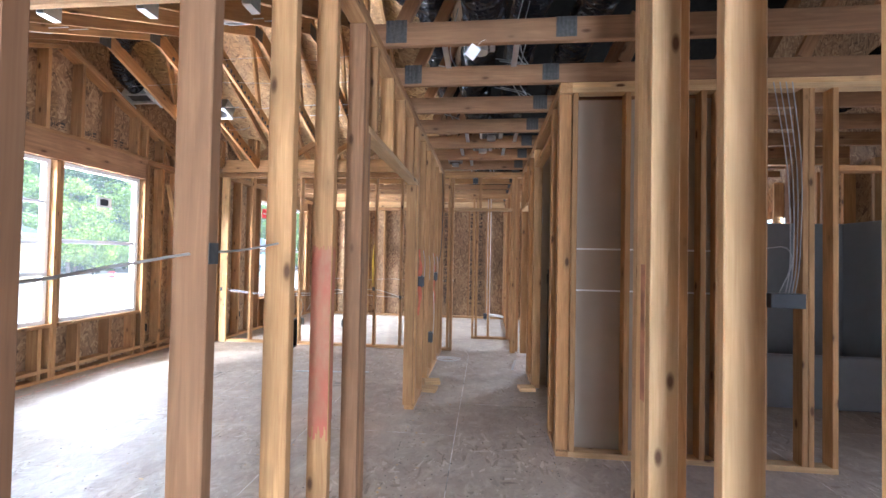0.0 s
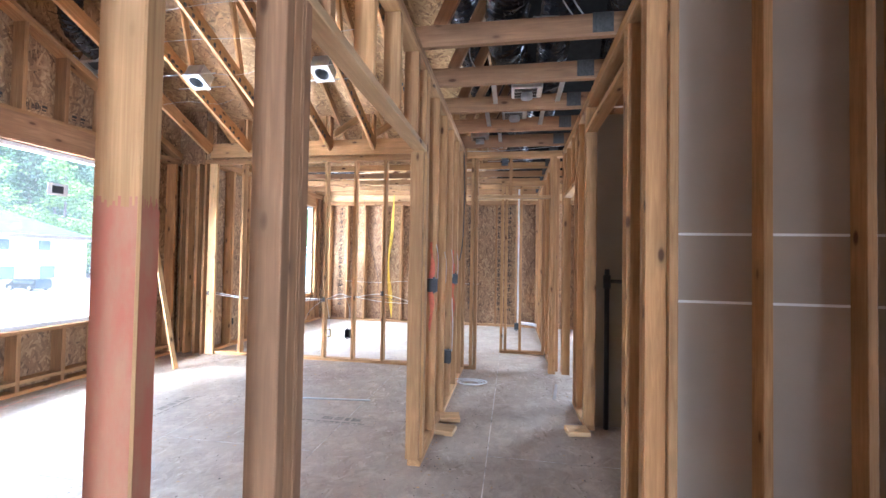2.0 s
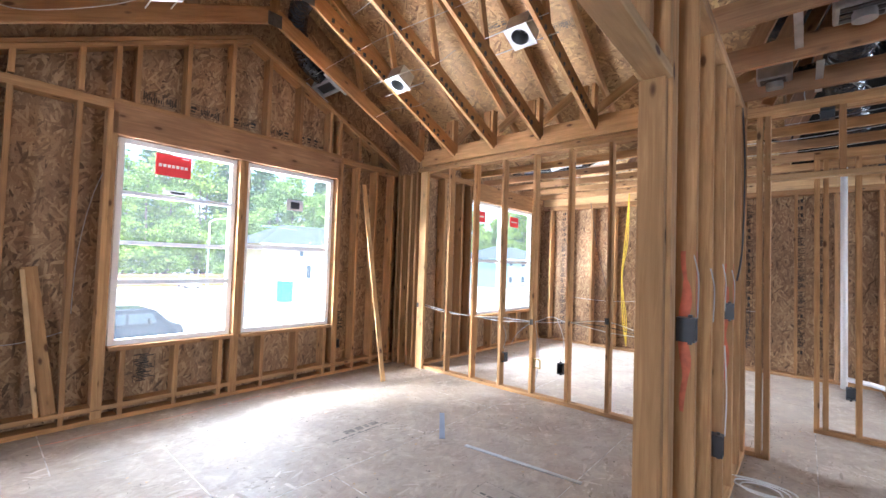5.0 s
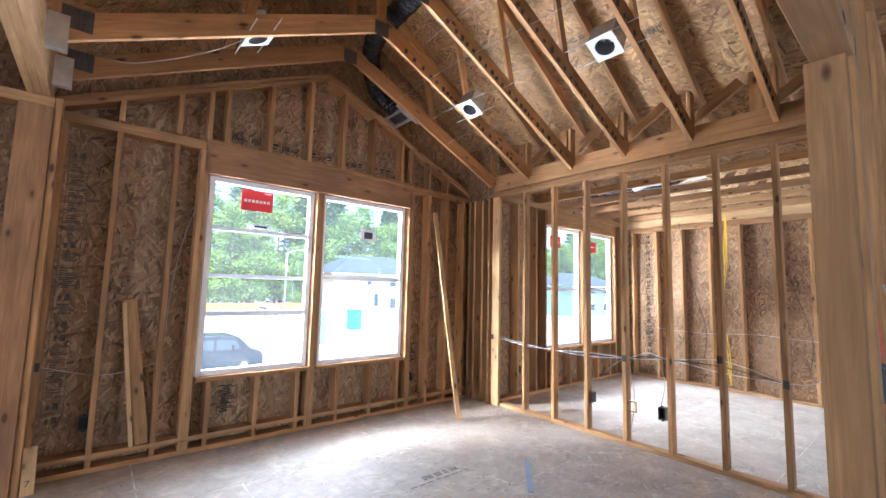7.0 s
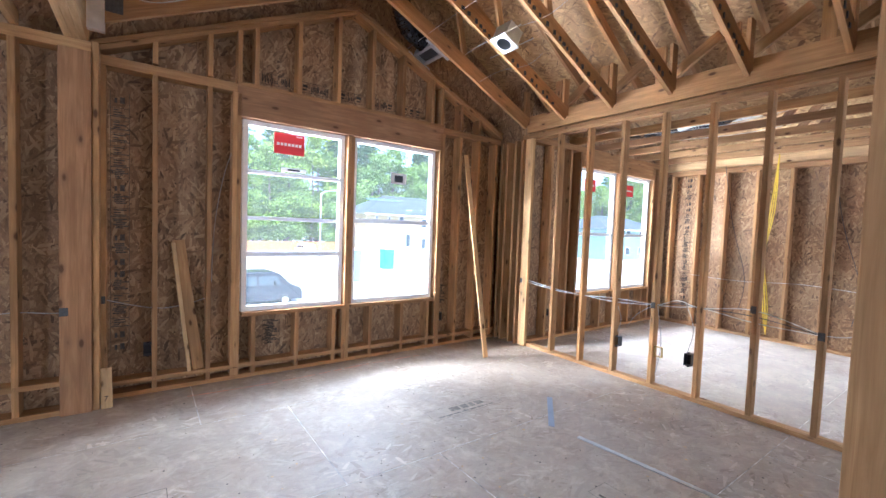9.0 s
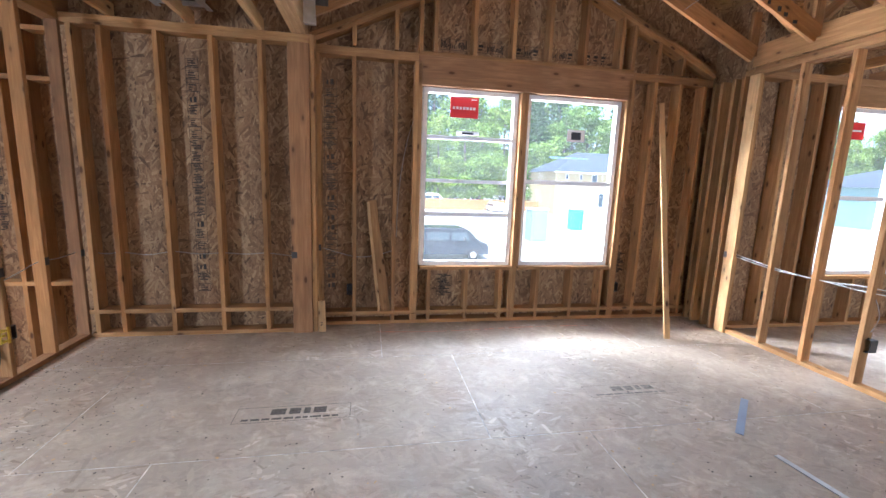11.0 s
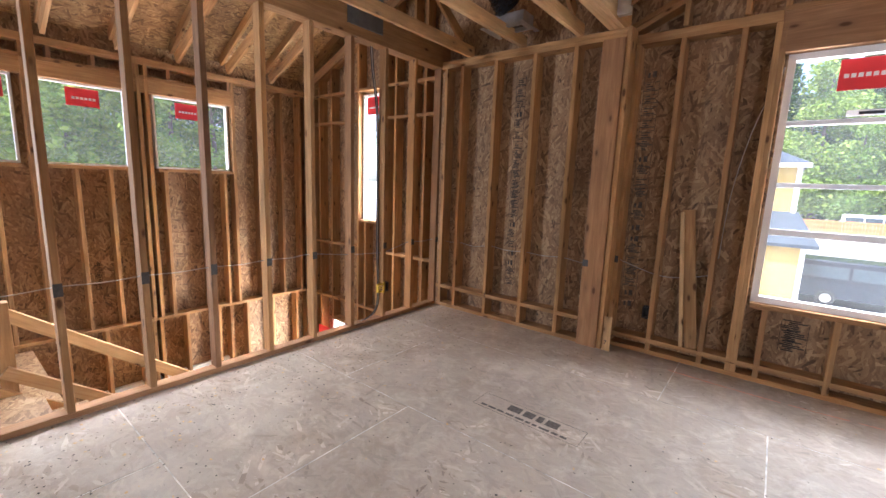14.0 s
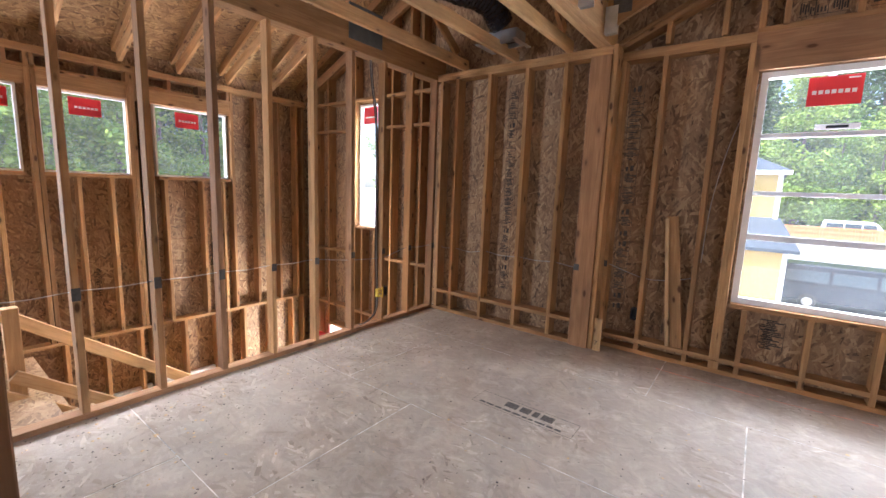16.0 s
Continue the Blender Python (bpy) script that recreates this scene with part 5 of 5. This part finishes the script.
joists = [o for o in scene.objects if o.name.startswith("ceiling_joist")]
for o in joists:
    c = o.children[0]
    y = c.matrix_basis.translation.y
    if y > 1.7:
        if y < 3.2:
            gauge_plate(o, -0.53, y - 0.0195, 2.79, 0.13, 0.14, "y")
        gauge_plate(o, 0.49, y - 0.0195, 2.785, 0.12, 0.12, "y")
for o in [o for o in scene.objects if o.name.startswith("roof_truss")]:
    x = o.children[0].matrix_basis.translation.x
    for y, z in ((2.02, 2.90), (4.0, 3.72)):
        gauge_plate(o, x + 0.0195, y, z, 0.14, 0.13, "x")
    r = random.Random(int(x * 10))
    y = 4.25
    while y < 5.9 and -3.9 < x < -1.0:
        z = 3.70 - 0.457 * (y - 4) + 0.012
        box("clip", (x + 0.0195, y, z), (x + 0.028, y + r.uniform(0.018, 0.04), z + r.uniform(0.025, 0.045)), BLACKP, o)
        y += r.uniform(0.05, 0.11)
for x in [-4.17 + 0.592 * i for i in range(6)]:
    h = holder("joist_hanger", "galvanised hanger strap between truss and beam", "joist hanger", group="hangers along the beam")
    bm = bmesh.new()
    put_box(bm, (x - 0.024, 1.895, 2.70), (x - 0.020, 1.99, 2.90))
    put_box(bm, (x + 0.020, 1.895, 2.70), (x + 0.024, 1.99, 2.90))
    put_box(bm, (x - 0.024, 1.90, 2.695), (x + 0.024, 1.99, 2.70))
    part("strap", bm, STEEL, h)

# ---- east rooms: plumbing and bath ----
vent = holder("vent_pipe", "white plastic vent pipe rising by the far wall", "pipe")
rail("pipe", [(0.12, 9.42, 0.0), (0.12, 9.42, 2.9)], 0.035, WHITE, vent, res=14)
rail("branch", [(0.12, 9.42, 0.12), (0.35, 9.42, 0.10), (0.48, 9.3, 0.09)], 0.03, WHITE, vent, res=12)
bp = holder("drain_pipe", "black plastic drain pipe with a branch in the dark closet", "pipe")
rail("riser", [(0.745, 4.60, 0.0), (0.745, 4.60, 1.30)], 0.020, BLACKP, bp, res=14)
rail("branch", [(0.745, 4.60, 1.20), (1.5, 4.58, 1.20)], 0.016, BLACKP, bp, res=12)
rail("collar", [(0.745, 4.60, 1.14), (0.745, 4.60, 1.25)], 0.030, BLACKP, bp, res=14)
tub = holder("shower_unit", "moulded shower and tub unit, white toned down to shaded grey", "shower")
ACR = plain("shaded_acrylic", (0.20, 0.205, 0.21), 0.3, vary=0.05)
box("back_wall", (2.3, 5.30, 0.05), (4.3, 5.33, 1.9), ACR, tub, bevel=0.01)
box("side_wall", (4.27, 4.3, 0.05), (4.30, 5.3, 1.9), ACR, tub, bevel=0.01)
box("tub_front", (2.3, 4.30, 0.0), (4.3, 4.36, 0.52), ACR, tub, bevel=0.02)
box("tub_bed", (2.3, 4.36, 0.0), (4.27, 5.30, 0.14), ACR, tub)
bath = holder("wall_bath", "", kind="structure")
for x in (2.15, 2.55, 2.95, 3.35, 3.75, 4.15):
    stud_x(bath, x, 5.40, PLATE, UNDER, material=WOOD_DARK)
plate(bath, (2.1, 5.40), (4.4, 5.40), 0)
plate(bath, (2.1, 5.40), (4.4, 5.40), UNDER, t=0.076)
for y in (3.5, 3.9, 4.3, 4.7, 5.1):
    stud_y(bath, 2.2, y, PLATE, UNDER, material=WOOD_DARK)
pn = holder("switch_box", "wide black switch box with white cables above in the bathroom", "electrical box", at=(2.05, 2.95, 1.16))
box("shell", (-0.09, -0.03, -0.05), (0.13, 0.03, 0.05), BLACKP, pn, bevel=0.003)
for k in range(4):
    rail("cable", [(0.02 + 0.02 * k, 0, 0.05), (0.05 + 0.02 * k, 0, 0.3), (0.03 + 0.03 * k, 0, 0.9), (-0.06 + 0.04 * k, 0, 1.5)], 0.0035, CABLE_G, pn)
rail("cable", [(-0.02, 0, 0.05), (0.06, 0, 0.25), (0.02, 0, 0.36), (-0.12, 0, 0.35)], 0.0035, CABLE_G, pn)

# ---- outside ----
GZ = -3.5
k = Nodes("gravel_ground", 0.95)
geo = k.n.new("ShaderNodeNewGeometry")
n1 = k.noise(geo.outputs["Position"], 0.12, 5)
n2 = k.noise(geo.outputs["Position"], 3.0, 5)
gc = k.ramp(n1, (0.35, (0.30, 0.275, 0.25)), (0.6, (0.35, 0.33, 0.305)), (0.72, (0.24, 0.24, 0.13)))
GROUND = k.done(k.mix(0.3, gc, k.ramp(n2, (0.3, (0.27, 0.25, 0.23)), (0.7, (0.42, 0.40, 0.37)))), n2, 0.3, 0.02)
bm = bmesh.new()
put_box(bm, (-700, -700, GZ - 0.3), (700, 700, GZ))
tagged(part("ground", bm, GROUND), "", kind="structure")
own = holder("house_wall", "", kind="structure")
box("lower_storey", (-4.76, -3.0, GZ), (-4.74, 1.7, -3.0), OSB, own)


def leaf_material(name, a, b):
    k = Nodes(name, 0.6)
    k.b.inputs["Specular IOR Level"].default_value = 0.25
    g = k.n.new("ShaderNodeNewGeometry")
    oi = k.n.new("ShaderNodeObjectInfo")
    col = k.ramp(g.outputs["Random Per Island"], (0.0, a), (1.0, b))
    tone = k.ramp(oi.outputs["Random"], (0.0, (0.75, 0.85, 0.8)), (1.0, (1.15, 1.1, 0.9)))
    col = k.mix(1.0, col, tone, "MULTIPLY")
    k.done(col)
    k.b.inputs["Transmission Weight"].default_value = 0.0
    return k.mat


LEAF = leaf_material("broad_leaf", (0.11, 0.20, 0.035), (0.26, 0.35, 0.07))
NEEDLE = leaf_material("conifer_needles", (0.025, 0.06, 0.02), (0.07, 0.13, 0.04))
BARK = plain("bark", (0.16, 0.12, 0.09), 0.9, vary=0.4, scale=8)


def tree(kind, seed, height):
    r = random.Random(seed)
    ob = holder("tree", "tall dark green conifer with drooping boughs" if kind == "fir" else "tall broadleaf tree in bright green leaf", "tree", group="trees across the road")
    bm = bmesh.new()
    res = 8
    prev = None
    for i in range(9):
        z = height * 0.92 * i / 8
        rad = 0.28 * (1 - i / 9) + 0.03
        dx, dy = 0.15 * math.sin(i + seed), 0.15 * math.cos(i * 1.3 + seed)
        row = [bm.verts.new((dx + rad * math.cos(2 * math.pi * k / res), dy + rad * math.sin(2 * math.pi * k / res), z)) for k in range(res)]
        if prev:
            for k in range(res):
                bm.faces.new((prev[k], prev[(k + 1) % res], row[(k + 1) % res], row[k]))
        prev = row
    for i in range(14):
        z = height * r.uniform(0.15, 0.85)
        a = r.uniform(0, 6.28)
        ln = (2.6 if kind == "fir" else 3.2) * (1.1 - z / height)
        tip = Vector((math.cos(a) * ln, math.sin(a) * ln, z + (-0.4 if kind == "fir" else 1.2)))
        base = Vector((0, 0, z))
        side = Vector((-math.sin(a), math.cos(a), 0)) * 0.06
        up = Vector((0, 0, 0.07))
        vs = [bm.verts.new(base + side), bm.verts.new(base - side), bm.verts.new(base + up), bm.verts.new(tip)]
        for f in ((0, 1, 3), (1, 2, 3), (2, 0, 3)):
            bm.faces.new([vs[j] for j in f])
    part("trunk", bm, BARK, ob)
    verts, faces = [], []
    n = 9000
    for i in range(n):
        u = r.random()
        if kind == "fir":
            z = height * (0.08 + 0.92 * u)
            layer = (z * 1.1) % 1.0
            rad = (height - z) ** 0.8 * 0.46 * (0.5 + 0.6 * layer) + 0.3
            a = r.choice([j * 0.7 + int(z * 1.1) * 1.3 for j in range(9)]) + r.gauss(0, 0.16)
            d = rad * math.sqrt(r.random())
            c = Vector((math.cos(a) * d, math.sin(a) * d, z - d * 0.35))
            s = 0.28
        else:
            cl = r.randrange(34)
            rc = random.Random(seed * 100 + cl)
            cz = height * rc.uniform(0.12, 0.94)
            cr = height * 0.17 * math.sin(min(1, cz / height + 0.12) * 2.7) + 0.6
            ca = rc.uniform(0, 6.28)
            cd = cr * rc.uniform(0.3, 1.0)
            c = Vector((math.cos(ca) * cd, math.sin(ca) * cd, cz)) + Vector((r.gauss(0, 0.75), r.gauss(0, 0.75), r.gauss(0, 0.55)))
            s = 0.25
        s *= r.uniform(0.5, 1.3)
        e1 = Vector((r.gauss(0, 1), r.gauss(0, 1), r.gauss(0, 0.5))).normalized() * s
        e2 = Vector((r.gauss(0, 1), r.gauss(0, 1), r.gauss(0, 0.8))).cross(e1).normalized() * s * 0.6
        b = len(verts)
        verts += [c - e1, c + e2, c + e1, c - e2]
        faces.append((b, b + 1, b + 2, b + 3))
    me = bpy.data.meshes.new("crown")
    me.from_pydata([tuple(v) for v in verts], [], faces)
    me.materials.append(NEEDLE if kind == "fir" else LEAF)
    cr = new("crown", me)
    cr.parent = ob
    return ob


protos = [tree("broad", 3, 15), tree("broad", 8, 18), tree("broad", 12, 12), tree("fir", 5, 24), tree("fir", 9, 27), tree("broad", 21, 20)]
rt = random.Random(11)
spots = []
for row, (xx, n) in enumerate(((-82, 34), (-88, 30), (-95, 26), (-104, 22))):
    for i in range(n):
        spots.append((xx + rt.uniform(-3, 3), -62 + i * (175 / n) + rt.uniform(-2, 2), row))
for i in range(14):
    spots.append((-30 + i * 3.6 + rt.uniform(-1, 1), -40 + rt.uniform(-3, 3), 0))
for i in range(12):
    spots.append((-34 + i * 4.2 + rt.uniform(-1, 1), -50 + rt.uniform(-3, 3), 2))
for i in range(40):
    spots.append((-100 + i * 1.9 + rt.uniform(-2, 2), 118 + (i % 3) * 7 + rt.uniform(-3, 3), i % 3))
for i in range(10):
    spots.append((-75 + rt.uniform(-4, 4) + i * 4, -34 + rt.uniform(-4, 4), 1))
for j, (x, y, row) in enumerate(spots):
    pr = protos[rt.choice((0, 1, 2, 5, 5) if row == 0 else (1, 5, 5, 5, 3, 4))]
    s = rt.uniform(0.85, 1.1) * (1.0, 1.15, 1.3, 1.4)[row]
    if j < len(protos):
        pr = protos[j]
        pr.matrix_basis = pose(x, y, GZ, 0, 0, rt.uniform(0, 360)) @ Matrix.Diagonal((s, s, s, 1))
    else:
        c = copy_thing(pr, Matrix.Identity(4))
        c.matrix_basis = pose(x, y, GZ, 0, 0, rt.uniform(0, 360)) @ Matrix.Diagonal((s, s, s, 1))

SIDING = plain("cream_siding", (0.42, 0.34, 0.19), 0.7, vary=0.05, scale=2)
YELLOW = plain("yellow_siding", (0.50, 0.35, 0.10), 0.7, vary=0.05, scale=2)
SHINGLE = plain("slate_shingles", (0.045, 0.058, 0.08), 0.85, vary=0.2, scale=3)
DARKGLASS = plain("dark_window_glass", (0.05, 0.07, 0.09), 0.15, vary=0.1)
GREYWRAP = plain("green_grey_siding", (0.22, 0.34, 0.33), 0.8, vary=0.08, scale=2)


def house(x0, x1, y0, y1, h, roof_h, siding, label, windows, over=0.5, hip=True):
    ob = holder("house", label, "house", group="houses across the road", at=(0, 0, 0))
    box("wall", (x0, y0, GZ), (x1, y1, GZ + h), siding, ob)
    bm = bmesh.new()
    a, b, c, d = x0 - over, x1 + over, y0 - over, y1 + over
    zz = GZ + h
    inset = (b - a) / 2 if hip else 0.0
    vs = [bm.verts.new(p) for p in ((a, c, zz), (b, c, zz), (b, d, zz), (a, d, zz), ((a + b) / 2, c + inset, zz + roof_h), ((a + b) / 2, d - inset, zz + roof_h))]
    for f in ((0, 1, 4), (1, 2, 5, 4), (2, 3, 5), (3, 0, 4, 5), (3, 2, 1, 0)):
        bm.faces.new([vs[i] for i in f])
    bmesh.ops.recalc_face_normals(bm, faces=bm.faces[:])
    part("roof", bm, SHINGLE, ob)
    box("eave_board", (x1 + over - 0.02, c, zz - 0.2), (x1 + over + 0.03, d, zz), VINYL, ob)
    for y, z, w, hh in windows:
        win = box("window", (x1, y - w / 2, GZ + z), (x1 + 0.04, y + w / 2, GZ + z + hh), VINYL, ob)
        box("pane", (x1 + 0.04, y - w / 2 + 0.08, GZ + z + 0.08), (x1 + 0.06, y + w / 2 - 0.08, GZ + z + hh - 0.08), DARKGLASS, win)
    return ob


house(-80, -66, 33, 56, 7.2, 3.8, SIDING, "cream two-storey house with a grey hip roof", [(y, z, w, hh) for y, z, w, hh in ((35, 5.9, 0.5, 0.9), (37.5, 5.9, 0.5, 0.9), (40, 5.2, 1.0, 1.7), (45, 5.0, 1.8, 1.6), (50, 5.0, 1.8, 1.6), (41.5, 1.4, 1.0, 2.4), (45.5, 1.0, 2.2, 2.0), (50.5, 1.0, 2.2, 2.0))])
house(-62, -48, 76, 100, 6.2, 3.0, GREYWRAP, "green-grey two-storey house with a hip roof", [(y, z, 1.6, 1.6) for y in (79, 84, 89, 95) for z in (1.0, 4.6)])
near = house(-36, -27, -8.0, 3.75, 6.4, 2.6, YELLOW, "yellow house with white trim and a slate roof", [(y, z, 1.3, 1.5) for y in (-6, -3, 0) for z in (1.0, 4.2)], over=0.35)
box("corner_trim", (-27.0, 3.60, GZ), (-26.9, 3.80, GZ + 6.4), VINYL, near)
por = holder("porch", "low yellow wing with a slate roof on the yellow house", "porch")
box("wall", (-26.88, -6, GZ), (-24.9, 4.3, GZ + 2.6), YELLOW, por)
box("corner_trim", (-24.9, 4.12, GZ), (-24.86, 4.3, GZ + 2.6), VINYL, por)
bm = bmesh.new()
vs = [bm.verts.new(p) for p in ((-27, -6, GZ + 4.1), (-27, 3.9, GZ + 4.1), (-24.6, 4.7, GZ + 2.75), (-24.6, -6, GZ + 2.75), (-24.6, 4.7, GZ + 2.6), (-24.6, -6, GZ + 2.6), (-27, 4.6, GZ + 2.7))]
for f in ((0, 1, 2, 3), (3, 2, 4, 5), (1, 6, 2)):
    bm.faces.new([vs[i] for i in f])
part("porch_roof", bm, SHINGLE, por)

# fence, lamp, sign, bins
fence = holder("fence", "orange-brown timber fence along the woods", "fence")
FW = plain("orange_fence_boards", (0.55, 0.25, 0.09), 0.85, vary=0.2, scale=2)
bd = bmesh.new()
put_box(bd, (-0.02, -0.14, 0), (0.02, 0.14, 1.85))
fme = bpy.data.meshes.new("board")
bd.to_mesh(fme)
bd.free()
fme.materials.append(FW)
for i in range(150):
    o = new("board", fme)
    o.location = (-72.5, 4 + i * 0.3, GZ)
    o.parent = fence
for z in (0.3, 1.0, 1.6):
    box("rail", (-72.48, 3.9, GZ + z), (-72.40, 49, GZ + z + 0.1), FW, fence)
lamp = holder("street_lamp", "tall pale steel street lamp with a short arm", "street lamp", at=(0, 0, 0))
rail("pole", [(-62, 23.7, GZ), (-62, 23.7, GZ + 9.6)], 0.11, STEEL, lamp, res=10)
rail("arm", [(-62, 23.7, GZ + 9.4), (-62, 24.3, GZ + 9.9), (-62, 25.8, GZ + 10.2)], 0.06, STEEL, lamp, res=8)
box("lamp_head", (-62.15, 25.6, GZ + 10.1), (-61.85, 26.4, GZ + 10.25), STEEL, lamp, bevel=0.02)
sign = holder("stop_sign", "red octagonal road sign reading STOP on a steel post", "road sign")
bm = bmesh.new()
bmesh.ops.create_cone(bm, cap_ends=True, segments=8, radius1=0.42, radius2=0.42, depth=0.02, matrix=pose(-44.95, 45.8, GZ + 2.0) @ pose(0, 0, 0, 90, 0, 45) @ pose(0, 0, 0, 0, 0, 22.5))
part("face", bm, RED, sign)
rail("post", [(-45.1, 45.9, GZ), (-45.1, 45.9, GZ + 2.3)], 0.04, STEEL, sign)
cu = bpy.data.curves.new("sign_word", "FONT")
cu.body, cu.size, cu.align_x, cu.align_y, cu.extrude = "STOP", 0.32, "CENTER", "CENTER", 0.002
cu.materials.append(WHITE)
w = new("sign_word", cu)
w.matrix_basis = pose(-44.93, 45.77, GZ + 2.0, 90, 0, 45)
w.parent = sign
TEAL = plain("teal_plastic", (0.05, 0.32, 0.42), 0.5, vary=0.06)
GREYBIN = plain("grey_blue_plastic", (0.20, 0.28, 0.33), 0.5, vary=0.06)


def toilet(x, y, s, mat, label):
    ob = holder("portable_toilet", label, "portable toilet", group="portable toilets on the site")
    w, h = 0.6 * s, 2.2 * s
    box("cabin", (x - w, y - w, GZ), (x + w, y + w, GZ + h), mat, ob, bevel=0.04)
    box("door", (x + w, y - w * 0.7, GZ + 0.1), (x + w + 0.04, y + w * 0.7, GZ + h * 0.9), mat, ob, bevel=0.01)
    box("roof", (x - w - 0.04, y - w - 0.04, GZ + h), (x + w + 0.04, y + w + 0.04, GZ + h + 0.14), VINYL, ob, bevel=0.05)


toilet(-35.2, 17.1, 1.25, GREYBIN, "large grey-blue site container")
toilet(-44.2, 25.6, 1.05, TEAL, "teal blue portable toilet")


def vehicle(name, x, y, turn, length, width, h, paint, label, category="van"):
    """A van with its nose along local y."""
    ob = holder(name, label, category)
    prof = [(-0.50, 0.18), (-0.50, 0.62), (-0.485, 0.96), (-0.46, 1.0), (0.20, 1.0), (0.27, 0.94), (0.38, 0.62), (0.48, 0.52), (0.50, 0.40), (0.50, 0.18)]
    bm = bmesh.new()
    rows = []
    for sx in (-1, -0.88, 0.88, 1):
        rows.append([bm.verts.new((sx * width / 2 * (0.93 if zz > 0.7 and abs(sx) == 1 else 1), yy * length, (zz if abs(sx) < 1 else min(zz, 0.97)) * h)) for yy, zz in prof])
    for a, b in zip(rows, rows[1:]):
        for i in range(len(prof)):
            j = (i + 1) % len(prof)
            bm.faces.new((a[i], a[j], b[j], b[i]))
    bm.faces.new(rows[0][::-1])
    bm.faces.new(rows[-1])
    bmesh.ops.recalc_face_normals(bm, faces=bm.faces[:])
    part("body", bm, paint, ob)
    for s in (-1, 1):
        x1 = s * width / 2 * 0.975
        for y0, y1 in ((-0.46, -0.20), (-0.18, 0.06), (0.08, 0.25)):
            bm = bmesh.new()
            z0, z1 = 0.62 * h, 0.88 * h
            vs = [bm.verts.new(p) for p in ((x1 + s * 0.03, y0 * length, z0), (x1 + s * 0.03, y1 * length + (0.25 if y1 > 0.2 else 0), z0), (x1 + s * 0.01, y1 * length, z1), (x1 + s * 0.01, y0 * length, z1))]
            bm.faces.new(vs)
            part("side_window", bm, DARKGLASS, ob)
        for yy in (-0.31, 0.33):
            bm = bmesh.new()
            bmesh.ops.create_cone(bm, cap_ends=True, segments=24, radius1=0.35, radius2=0.35, depth=0.24, matrix=Matrix.Translation((s * (width / 2 - 0.08), yy * length, 0.35)) @ pose(0, 0, 0, 0, 90, 0))
            wh = part("wheel", bm, BLACKP, ob)
            bm = bmesh.new()
            bmesh.ops.create_cone(bm, cap_ends=True, segments=20, radius1=0.21, radius2=0.19, depth=0.03, matrix=Matrix.Translation((s * (width / 2 + 0.05), yy * length, 0.35)) @ pose(0, 0, 0, 0, 90, 0))
            part("rim", bm, STEEL, wh)
        box("mirror", (s * width / 2 + (0 if s > 0 else -0.2), 0.22 * length, 0.62 * h), (s * width / 2 + (0.2 if s > 0 else 0), 0.22 * length + 0.1, 0.74 * h), BLACKP, ob, bevel=0.02)
        box("headlight", (s * width * 0.38 - 0.15, length / 2 - 0.06, 0.38 * h), (s * width * 0.38 + 0.15, length / 2 + 0.01, 0.46 * h), VINYL, ob, bevel=0.02)
    bm = bmesh.new()
    vs = [bm.verts.new(p) for p in ((-width * 0.42, 0.275 * length + 0.03, 0.93 * h), (width * 0.42, 0.275 * length + 0.03, 0.93 * h), (width * 0.45, 0.38 * length + 0.03, 0.635 * h), (-width * 0.45, 0.38 * length + 0.03, 0.635 * h))]
    bm.faces.new(vs)
    part("windscreen", bm, DARKGLASS, ob)
    ob.matrix_basis = pose(x, y, GZ, 0, 0, turn)
    return ob


NAVY = plain("dark_blue_paint", (0.025, 0.032, 0.05), 0.2, 0.3, vary=0.1)
vehicle("van", -26.9, 7.1, 0, 5.9, 2.0, 2.05, NAVY, "dark blue passenger van with dark side windows")
vehicle("van", -74, 13.0, 0, 6.4, 2.1, 2.7, VINYL, "white high-roof work van by the fence")
vehicle("van", -68, 2.0, 0, 6.4, 2.1, 2.7, VINYL, "white high-roof work van by the fence")
vehicle("car", -70, 24.0, 90, 4.6, 1.9, 1.6, VINYL, "white parked car by the fence", "car")
vehicle("car", -60, 44.0, 90, 4.6, 1.9, 1.5, NAVY, "dark parked car by the cream house", "car")


# sawdust and chips on the subfloor
rc = random.Random(77)
for name, mat, n, s0, s1 in (("dark_crumbs", plain("dark_crumbs", (0.055, 0.045, 0.04), 0.9), 1700, 0.0025, 0.0075), ("wood_chips", WOOD_PALE, 420, 0.003, 0.011)):
    bm = bmesh.new()
    for i in range(n):
        if i % 3 == 0:
            x, y = rc.uniform(-4.4, -0.75), abs(rc.gauss(0, 0.45)) + 0.02
        elif i % 3 == 1:
            x, y = rc.uniform(-4.4, -0.75), rc.uniform(0.1, 6.1)
        else:
            x, y = rc.choice((-0.5, 0.45)) + rc.gauss(0, 0.18), rc.uniform(1.5, 7.5)
            x = max(-0.58, min(0.54, x))
        s, t = rc.uniform(s0, s1), rc.uniform(0.4, 1.0)
        m4 = pose(x, y, 0.0012, 0, 0, rc.uniform(0, 180)) @ Matrix.Diagonal((s, s * t, 0.0022, 1))
        vs = [bm.verts.new(m4 @ Vector(p)) for p in ((-1, -0.6, 0), (0.8, -1, 0), (1, 0.7, 0), (-0.5, 1, 0), (0.1, 0, 1))]
        for a, b in ((0, 1), (1, 2), (2, 3), (3, 0)):
            bm.faces.new((vs[a], vs[b], vs[4]))
    tagged(part(name, bm, mat), "scattered dark crumbs and sawdust on the subfloor" if "dark" in name else "scattered pale wood chips on the subfloor", "debris", kind="stuff")
